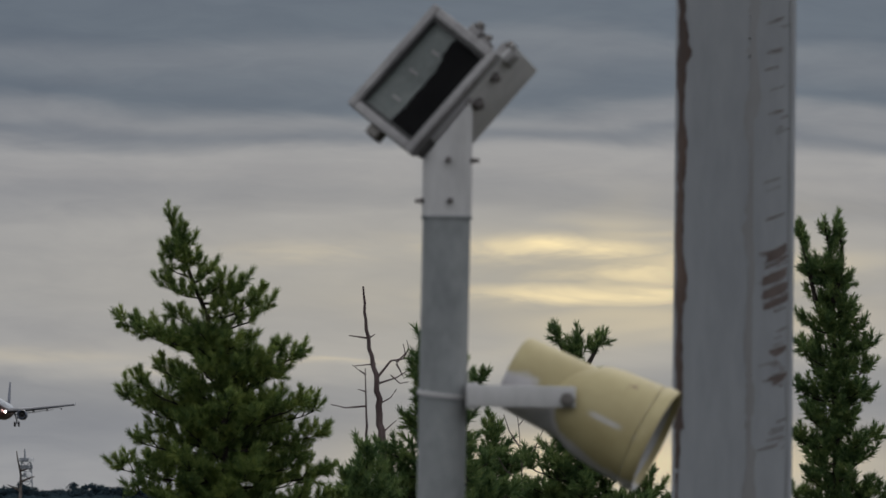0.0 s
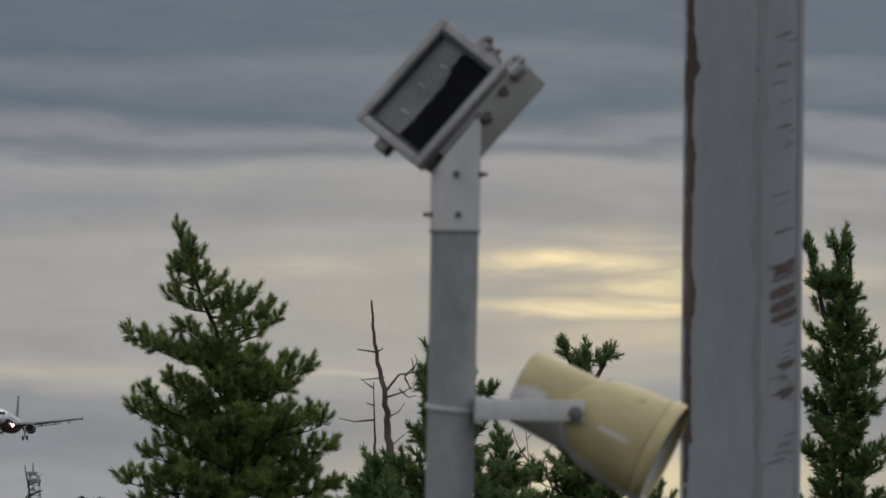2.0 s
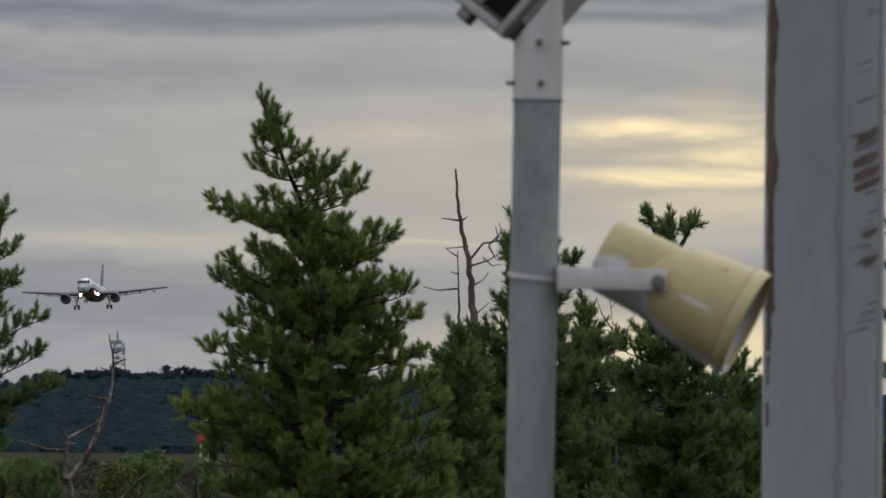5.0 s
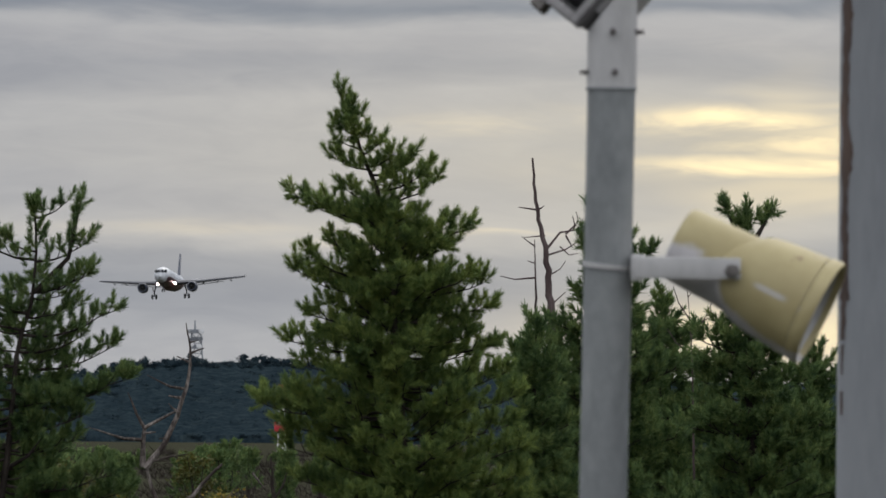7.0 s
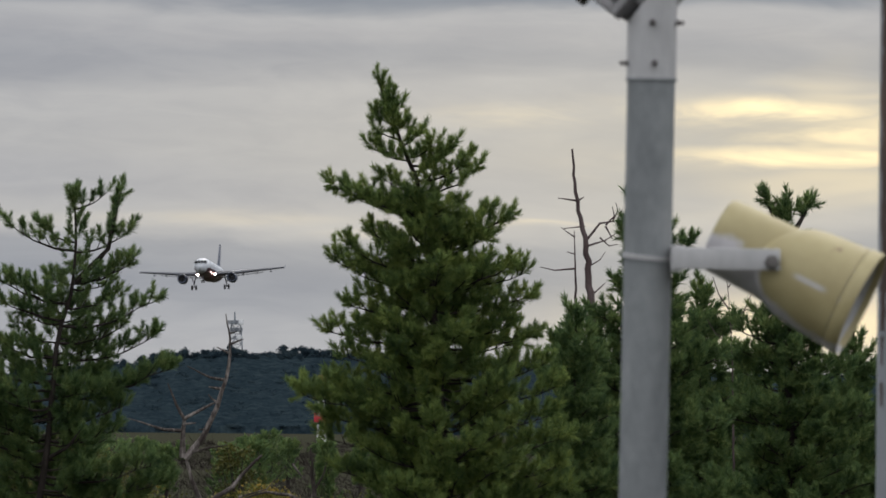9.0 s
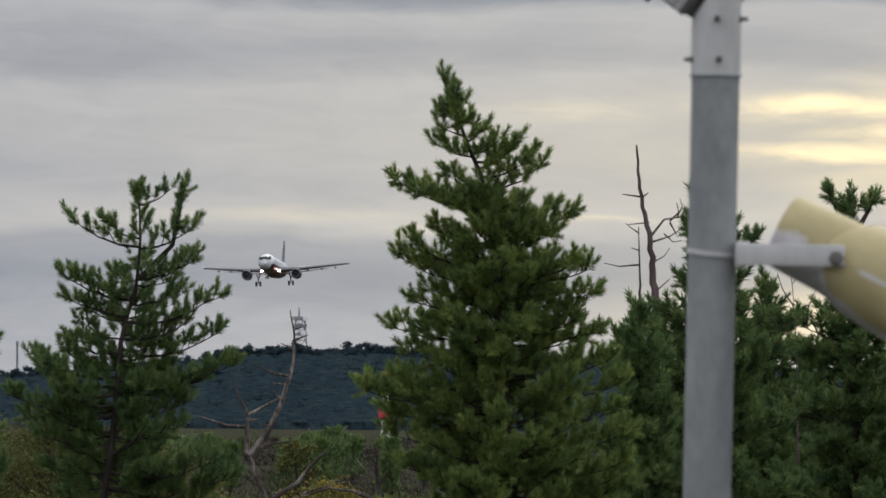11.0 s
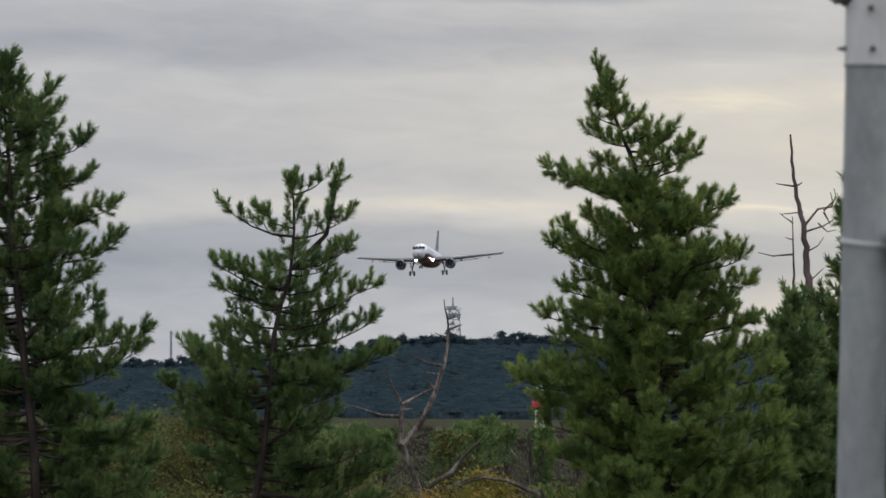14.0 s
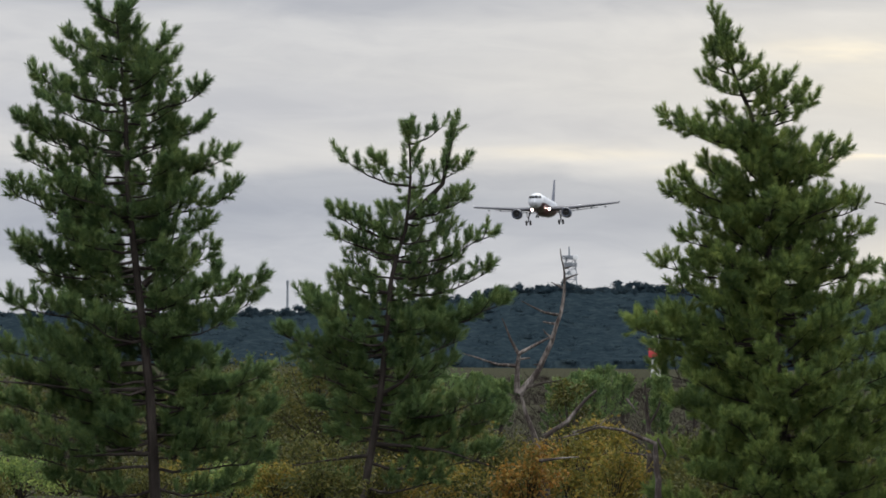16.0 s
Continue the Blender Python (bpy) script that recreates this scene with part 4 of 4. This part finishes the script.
# dry brush: grey twiggy bushes over the open land behind the pines
r = np.random.default_rng(77)
slivers = []
for k in range(1700):
    dist = 185 * (1500 / 185) ** r.uniform(0, 1)
    x0 = (r.uniform(-900, 2400) - MID_U) * dist / F
    n = 34
    way = r.normal(size=(n, 3)) * np.array([1.0, 0.6, 0.45]) + np.array([0, 0, 0.45])
    way[:, 2] = np.abs(way[:, 2])
    size = r.uniform(0.35, 0.8) * (1.35 if dist < 330 else 1.0)
    foot_ = np.array([x0, dist, 0.0]) + r.normal(size=(n, 3)) * np.array([0.35, 0.3, 0.0])
    elbow = foot_ + way * size * r.uniform(0.3, 0.7, n)[:, None]
    tip_ = elbow + (way + r.normal(size=(n, 3)) * 0.7) * size * 0.45
    wd = (np.maximum(dist / F * 0.55, 0.004) * r.uniform(0.5, 1.4, n))[:, None] * np.array([1.0, 0.3, 0.4])
    slivers.append(np.stack([foot_ - wd, foot_ + wd, elbow], 1))
    slivers.append(np.stack([elbow - wd * 0.7 - way * 0.05, elbow + wd * 0.7 - way * 0.05, tip_], 1))
arrays("dry_brush", np.concatenate(slivers), 3, M_BRUSH, label="grey leafless brush on the open land", kind="stuff")["category"] = "brush"


def young_pine(d, u, v, wide, seed, label="small green pine in the open scrub"):
    r = np.random.default_rng(seed)
    s = d / F
    foot = chart(u, v, d)
    tall_ = foot.z
    foot.z = 0
    ob = thing("young_pine", foot, label, "tree", "young pines")
    part("trunk", tube(bmesh.new(), [(0, 0, 0), (0.05, 0, tall_ * 0.5), (0, 0, tall_ * 0.95)], [0.06, 0.045, 0.015], 6), M_BARK, ob)
    n = 170
    h, q = r.uniform(0.15, 1.0, n) ** 0.8, r.uniform(0, 6.28, n)
    rad = wide * s / 2 * np.sqrt(np.clip(1.05 - h ** 2.2, 0, 1)) * r.uniform(0.2, 1.1, n) * (1 + 0.35 * np.sin(q * 3 + h * 9 + seed))
    pos = np.stack([np.cos(q) * rad, np.sin(q) * rad, h * tall_ * 0.93], 1)
    axis = np.stack([np.cos(q) * 0.6, np.sin(q) * 0.6, 0.8 + 0 * q], 1)
    arrays("crown", place_brushes(pos, axis, r.uniform(0.2, 0.34, n), seed, COARSE), 3, M_SHADED_BLUEPINE, ob, kind="stuff")


rr = random.Random(9)
young_pine(330, 705, 742, 66, 500)
young_pine(345, 672, 752, 46, 501)
young_pine(360, 738, 758, 40, 502)
for k in range(90):
    d = 260 * (1000 / 260) ** rr.random()
    young_pine(d, rr.uniform(-700, 1500), rr.uniform(748, 764) + 14 * (260 / d), rr.uniform(16, 40), 510 + k)

# ---- far wooded hills ----
HILL = 4300.0


def ridge(u):
    """Height of the woods' edge above eye level, in chart units, along the chart."""
    return float(np.interp(u, [-3000, -1200, -700, -300, 0, 180, 300, 480, 560, 620, 700, 780, 1000, 1600, 3500], [60, 80, 92, 88, 88, 92, 101, 122, 134, 138, 134, 137, 122, 98, 74]))


bm = bmesh.new()
us = np.concatenate([np.linspace(-3000, -1000, 60, endpoint=False), np.linspace(-1000, 1500, 1100), np.linspace(1510, 3500, 60)])
rows_ = []
for k in range(35):
    f = k / 34
    row = []
    for u in us:
        bulge = 1.0 - min(noise.voronoi((u / 13.0, f * ridge(u) / 10.0, 0.0))[0][0], 1.0)
        high_ = ridge(u) * f * 0.97 + (5.0 * bulge + 5.0 * noise.noise((u / 40.0, f * 5, 3.0))) * min(f * 6, 1.0)
        row.append(bm.verts.new(chart(u, LEVEL - high_, HILL) + Vector((0, -190 + 230 * f - 3.0 * bulge, 0))))
        if k == 0:
            row[-1].co.z = -4.0
    rows_.append(row)
rows_.append([bm.verts.new(chart(u, LEVEL - ridge(u) * 0.5, HILL) + Vector((0, 400, 0))) for u in us])
for r0, r1 in zip(rows_, rows_[1:]):
    for i in range(len(us) - 1):
        bm.faces.new((r0[i], r0[i + 1], r1[i + 1], r1[i])).smooth = True
tagged(part("wooded_hill", bm, M_HAZED_WOODS), "low far hill covered in dark woods, haze blue put into their colour", "hill", kind="structure")
ico = bmesh.new()
bmesh.ops.create_icosphere(ico, subdivisions=1, radius=1.0)
ico.verts.ensure_lookup_table()
ball = np.array([v.co[:] for v in ico.verts])
ball_faces = np.array([[v.index for v in f.verts] for f in ico.faces])
ico.free()
r = np.random.default_rng(5)
tris, cores, core_faces = [], [], []
for k in range(3600):
    u = r.uniform(-1300, 1400)
    f = r.uniform(0.02, 0.95) if k % 2 else r.uniform(0.93, 1.0)
    size = r.uniform(6, 12) * HILL / F
    top_ = ridge(u) + 8 * noise.noise((u / 60.0, 1, 2)) + 6 * noise.noise((u / 17.0, 4, 2))
    h = top_ * (-0.04 + 1.04 * f) - size * F / HILL * 0.6 + ((r.uniform(8, 14) if r.random() < 0.10 else r.uniform(-5, 6)) if f > 0.9 else 0)
    if f < 0.93:
        h = top_ * f * 0.97 - size * F / HILL * 0.22          # only the caps stand out of the canopy
    mid = np.array(chart(u, LEVEL - h, HILL) + Vector((0, -192 + 230 * f, 0)))
    stretch = np.array([1.0, 1.0, r.uniform(0.55, 0.85) if f > 0.9 else r.uniform(0.40, 0.55)]) * size * (np.array([1.0, 1.0, 1.0]) if f > 0.9 else np.array([1.3, 0.5, 1.0]))
    lump = 0.82 + 0.5 * (np.sin(ball @ r.normal(size=3) * 3 + k) * np.sin(ball @ r.normal(size=3) * 4 + 2 * k))[:, None] * 0.5
    core_faces.append(ball_faces + len(cores) * len(ball))
    cores.append(ball * stretch * lump * 0.86 + mid)
    n = 52
    way = r.normal(size=(n, 3))
    way /= np.linalg.norm(way, axis=1)[:, None]
    way[:, 2] = np.where(way[:, 2] < -0.2, way[:, 2] * 0.6, way[:, 2])
    spot = mid + way * stretch * r.uniform(0.6, 1.08, (n, 1))
    tris.append((spot[:, None, :] + r.normal(size=(n, 3, 3)) * 0.36).reshape(-1, 3))
me = bpy.data.meshes.new("woods_canopy")
me.from_pydata(np.concatenate(cores).tolist(), [], np.concatenate(core_faces).tolist())
me.polygons.foreach_set("use_smooth", np.ones(len(me.polygons), dtype=bool))
me.materials.append(M_HAZED_WOODS)
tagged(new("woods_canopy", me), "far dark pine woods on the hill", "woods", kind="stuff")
arrays("far_woods", np.concatenate(tris), 3, M_HAZED_WOODS, label="ragged needle edges of the far pine woods", kind="stuff")["category"] = "woods"


# ---- far masts ----
def lattice(bm, d, u, v0, v1, w0, w1, bays, t):
    """A four-legged lattice from chart height v0 up to v1."""
    s = d / F

    def corner(k, f):
        c = chart(u, v0 + (v1 - v0) * f, d)
        w = (w0 + (w1 - w0) * f) * s / 2
        return c + Vector(((-1, 1, 1, -1)[k] * w, (-1, -1, 1, 1)[k] * w, 0))
    for k in range(4):
        tube(bm, [corner(k, 0), corner(k, 1)], t * s, 4)
        for b in range(bays):
            f0, f1 = b / bays, (b + 1) / bays
            tube(bm, [corner(k, f0), corner((k + 1) % 4, f1)], t * s * 0.6, 3)
            tube(bm, [corner((k + 1) % 4, f0), corner(k, f1)], t * s * 0.6, 3)
            tube(bm, [corner(k, f1), corner((k + 1) % 4, f1)], t * s * 0.6, 3)


def deck(d, u, v, w, h):
    return block(w * d / F, w * d / F, h * d / F, Matrix.Translation(chart(u, v, d)), 0.1)


radio = thing("radio_tower", (0, 0, 0), "grey steel lattice radio tower on the far hill", "radio tower")
bm = bmesh.new()
lattice(bm, 4460, 646, 660, 553, 30, 16, 6, 1.35)
part("lattice", bm, M_LATTICE, radio)
for v, w in ((553, 27), (566, 24), (580, 20)):
    bm = deck(4460, 645, v, w, 1.2)
    lattice(bm, 4460, 645, v, v - 6, w, w, 4, 0.5)
    part("platform", bm, M_LATTICE, radio)
part("mast_tip", tube(bmesh.new(), [chart(644, 553, 4460), chart(643.5, 531, 4460)], [0.45, 0.2], 6), M_LATTICE, radio)
for k, (u, v) in enumerate(((655, 550), (637, 573), (651, 576))):
    bm = lathe([(0, 0), (0.9, 0.2), (0.95, 0.5), (0, 0.6)], 14)
    bmesh.ops.transform(bm, matrix=Matrix.Translation(chart(u, v, 4452)) @ pose(0, 0, 0, 90, 0, 0), verts=bm.verts)
    part("dish", bm, M_MASTWHITE, radio)

beacon = thing("approach_light_mast", chart(798, LEVEL + EYE * F / 1500, 1500), "red and white approach light mast on the open land", "light mast")
b0 = beacon.matrix_world.translation
bm = bmesh.new()
lattice(bm, 1500, 797, 762, 731, 15, 12, 2, 1.4)
bmesh.ops.translate(bm, vec=-b0, verts=bm.verts)
part("legs", bm, M_MASTWHITE, beacon, "white legs")
bm = deck(1500, 798, 721, 28, 12)
lattice(bm, 1500, 798, 728, 710, 20, 26, 2, 1.2)
bmesh.ops.translate(bm, vec=-b0, verts=bm.verts)
part("platform", bm, M_RED, beacon, "red railed platform")
bm = bmesh.new()
lattice(bm, 1500, 797, 718, 672, 9, 9, 3, 1.2)
bmesh.ops.translate(bm, vec=-b0, verts=bm.verts)
part("mast", bm, M_MASTWHITE, beacon)
bm = deck(1500, 798, 670, 18, 2)
lattice(bm, 1500, 798, 672, 645, 16, 9, 3, 2.0)
bmesh.ops.translate(bm, vec=-b0, verts=bm.verts)
part("mast_top", bm, M_RED, beacon, "red top section")
far_pole = thing("far_pole", (0, 0, 0), "thin grey pole on the far hill", "pole")
part("pole", tube(bmesh.new(), [chart(145, 752, 4440), chart(145, 594, 4440)], [0.5, 0.4], 6), M_LATTICE, far_pole)
part("pole_head", block(0.9, 0.9, 1.4, Matrix.Translation(chart(145, 594, 4440)), 0.1), M_LATTICE, far_pole)

# ---- airliner on its approach ----
PLANE = 2930.0
jet = thing("airliner", chart(599, 459, PLANE), "white twin-engined airliner with landing lights lit, on approach", "aircraft")
jet.rotation_euler = (radians(-4.0), radians(-2.4), radians(-7.2))      # its nose points along -y


def jet_part(name, bm, material, label="", parent=None):
    return part(name, smooth(bm), material, parent or jet, label)


prof = [(0.05, -16.0), (0.55, -15.8), (1.05, -15.2), (1.5, -14.2), (1.85, -12.6), (1.97, -11.0), (1.97, 8.0), (1.8, 11.5), (1.35, 15.5), (0.8, 19.0), (0.35, 21.0), (0.05, 21.3)]
bm = lathe(prof, 32)
bmesh.ops.transform(bm, matrix=pose(0, 0, 0, -90, 0, 0), verts=bm.verts)
for v in bm.verts:
    v.co.z *= 1.04
    if v.co.y > 8:
        v.co.z += (v.co.y - 8) * 0.085
    if v.co.y < -12.5:
        v.co.z -= (-12.5 - v.co.y) * 0.13
hull = jet_part("fuselage", bm, M_PLANE, "white fuselage with a dark red underside")
hull.data.materials.append(M_MAROON)
for f in hull.data.polygons:
    f.material_index = int(f.normal.z < -0.15 and f.center.z < -0.3 and f.center.y > -14.4)
for x0, x1 in ((-1.25, -0.68), (-0.64, -0.04), (0.04, 0.64), (0.68, 1.25)):
    bm = block(x1 - x0, 0.9, 0.5, pose((x0 + x1) / 2, -15.22 + (abs(x0 + x1) - 0.68) * 0.42, 0.72, -30, 0, 22 * (x0 + x1)), 0.05)
    jet_part("cockpit_window", bm, M_COCKPIT)


def aerofoil(stations):
    """A lofted wing: (x, y of the leading edge, z, chord, thickness)."""
    bm = bmesh.new()
    rings = []
    for x, y, z, c, t in stations:
        rings.append([bm.verts.new((x, y + c * f, z + t * g)) for f, g in ((0, 0), (0.08, 0.6), (0.35, 1.0), (0.7, 0.55), (1, 0), (0.7, -0.25), (0.35, -0.45), (0.08, -0.35))])
    for a, b in zip(rings, rings[1:]):
        for k in range(8):
            bm.faces.new((a[k], a[(k + 1) % 8], b[(k + 1) % 8], b[k]))
    bm.faces.new(rings[0])
    bm.faces.new(rings[-1][::-1])
    bmesh.ops.recalc_face_normals(bm, faces=bm.faces)
    return bm


for side in (-1, 1):
    wing = jet_part("wing", aerofoil([(side * 1.5, -4.8, -1.15, 6.6, 0.75), (side * 6.4, -1.9, -0.75, 4.0, 0.55), (side * 16.9, 4.0, 0.55, 1.5, 0.26)]), M_WING, "grey swept wing")
    jet_part("flap", aerofoil([(side * 2.2, 1.6, -1.45, 1.7, 0.14), (side * 6.3, 1.9, -1.10, 1.4, 0.12), (side * 12.0, 4.0, -0.35, 0.9, 0.08)]), M_WING, "lowered flap", wing)
    jet_part("wing_tip", aerofoil([(side * 16.9, 4.1, 0.45, 1.4, 0.1), (side * 17.05, 4.7, 1.2, 0.7, 0.05)]), M_PLANE, "small white tip fence", wing)
    for x in (7.6, 10.6, 13.6):
        bm = lathe([(0.02, 0), (0.2, 0.7), (0.16, 2.0), (0.02, 3.0)], 8)
        bmesh.ops.transform(bm, matrix=pose(side * x, 1.0 + (x - 7.6) * 0.55, -0.85 + (x - 7.6) * 0.12, -90, 0, 0), verts=bm.verts)
        jet_part("flap_fairing", bm, M_WING, parent=wing)
    bm = lathe([(0.78, 0.25), (0.98, 0.0), (1.12, 0.25), (1.2, 1.2), (1.12, 2.8), (0.8, 4.2), (0.5, 4.4), (0.3, 5.2)], 28)
    bmesh.ops.transform(bm, matrix=pose(side * 5.75, -5.4, -2.05, -90, 0, 0), verts=bm.verts)
    engine = jet_part("engine", bm, M_ENGINE, "dark blue engine cowl")
    bm = lathe([(0.02, 0.15), (0.3, 0.6), (0.9, 0.62), (0.9, 0.9)], 24)
    bmesh.ops.transform(bm, matrix=pose(side * 5.75, -5.4, -2.05, -90, 0, 0), verts=bm.verts)
    jet_part("fan", bm, M_TYRE, "dark fan and spinner", engine)
    jet_part("pylon", block(0.3, 3.0, 0.9, Matrix.Translation((side * 5.75, -2.4, -1.15)), 0.08), M_WING, "", engine)
    gear = jet_part("main_gear", tube(bmesh.new(), [(side * 3.3, 1.2, -1.1), (side * 3.75, 0.9, -2.6), (side * 3.8, 0.9, -3.75)], [0.17, 0.15, 0.12], 8), M_WING, "main landing gear leg")
    for off in (-0.46, 0.46):
        bm = lathe([(0.02, -0.17), (0.5, -0.18), (0.58, -0.1), (0.58, 0.1), (0.5, 0.18), (0.02, 0.17)], 20)
        bmesh.ops.transform(bm, matrix=pose(side * 3.8 + off, 0.9, -3.75, 0, 90, 0), verts=bm.verts)
        jet_part("tyre", bm, M_TYRE, "black tyre", gear)
    jet_part("gear_door", block(0.08, 1.5, 1.3, pose(side * 4.05, 0.9, -1.9, 0, 8 * side, 0), 0.03), M_PLANE, "", gear)
    jet_part("tailplane", aerofoil([(side * 0.6, 16.2, 1.1, 3.6, 0.2), (side * 6.2, 19.6, 1.7, 1.6, 0.1)]), M_PLANE)
    bm = lathe([(0.0, 0.0), (0.22, 0.02), (0.25, 0.10), (0.0, 0.16)], 16)
    bmesh.ops.transform(bm, matrix=pose(side * 2.0, -5.6, -1.35, 90, 0, 0), verts=bm.verts)
    jet_part("landing_light", bm, M_LAMP, "bright landing light", wing)
fin = bmesh.new()
prof_ = ((13.2, 1.9, 5.6, 0.22), (18.6, 7.7, 2.3, 0.12))
rings = [[fin.verts.new((t * g, y + c * f, z)) for f, g in ((0, 0), (0.2, 1), (0.6, 0.8), (1, 0), (0.6, -0.8), (0.2, -1))] for y, z, c, t in prof_]
for k in range(6):
    fin.faces.new((rings[0][k], rings[0][(k + 1) % 6], rings[1][(k + 1) % 6], rings[1][k]))
fin.faces.new(rings[1])
jet_part("tail_fin", fin, M_FIN, "dark tail fin")
gear = jet_part("nose_gear", tube(bmesh.new(), [(0, -11.4, -1.7), (0, -11.5, -3.4)], [0.12, 0.09], 8), M_WING, "nose landing gear leg")
for off in (-0.26, 0.26):
    bm = lathe([(0.02, -0.1), (0.34, -0.11), (0.38, -0.05), (0.38, 0.05), (0.34, 0.11), (0.02, 0.1)], 18)
    bmesh.ops.transform(bm, matrix=pose(off, -11.5, -3.4, 0, 90, 0), verts=bm.verts)
    jet_part("tyre", bm, M_TYRE, "black tyre", gear)
bm = lathe([(0.05, -6.5), (1.3, -5.6), (1.75, -4.0), (1.85, 0.0), (1.6, 3.5), (0.9, 5.2), (0.05, 6.0)], 24)
bmesh.ops.transform(bm, matrix=pose(0, 0, -0.75, -90, 0, 0), verts=bm.verts)
jet_part("belly_fairing", bm, M_MAROON, "dark red belly fairing")
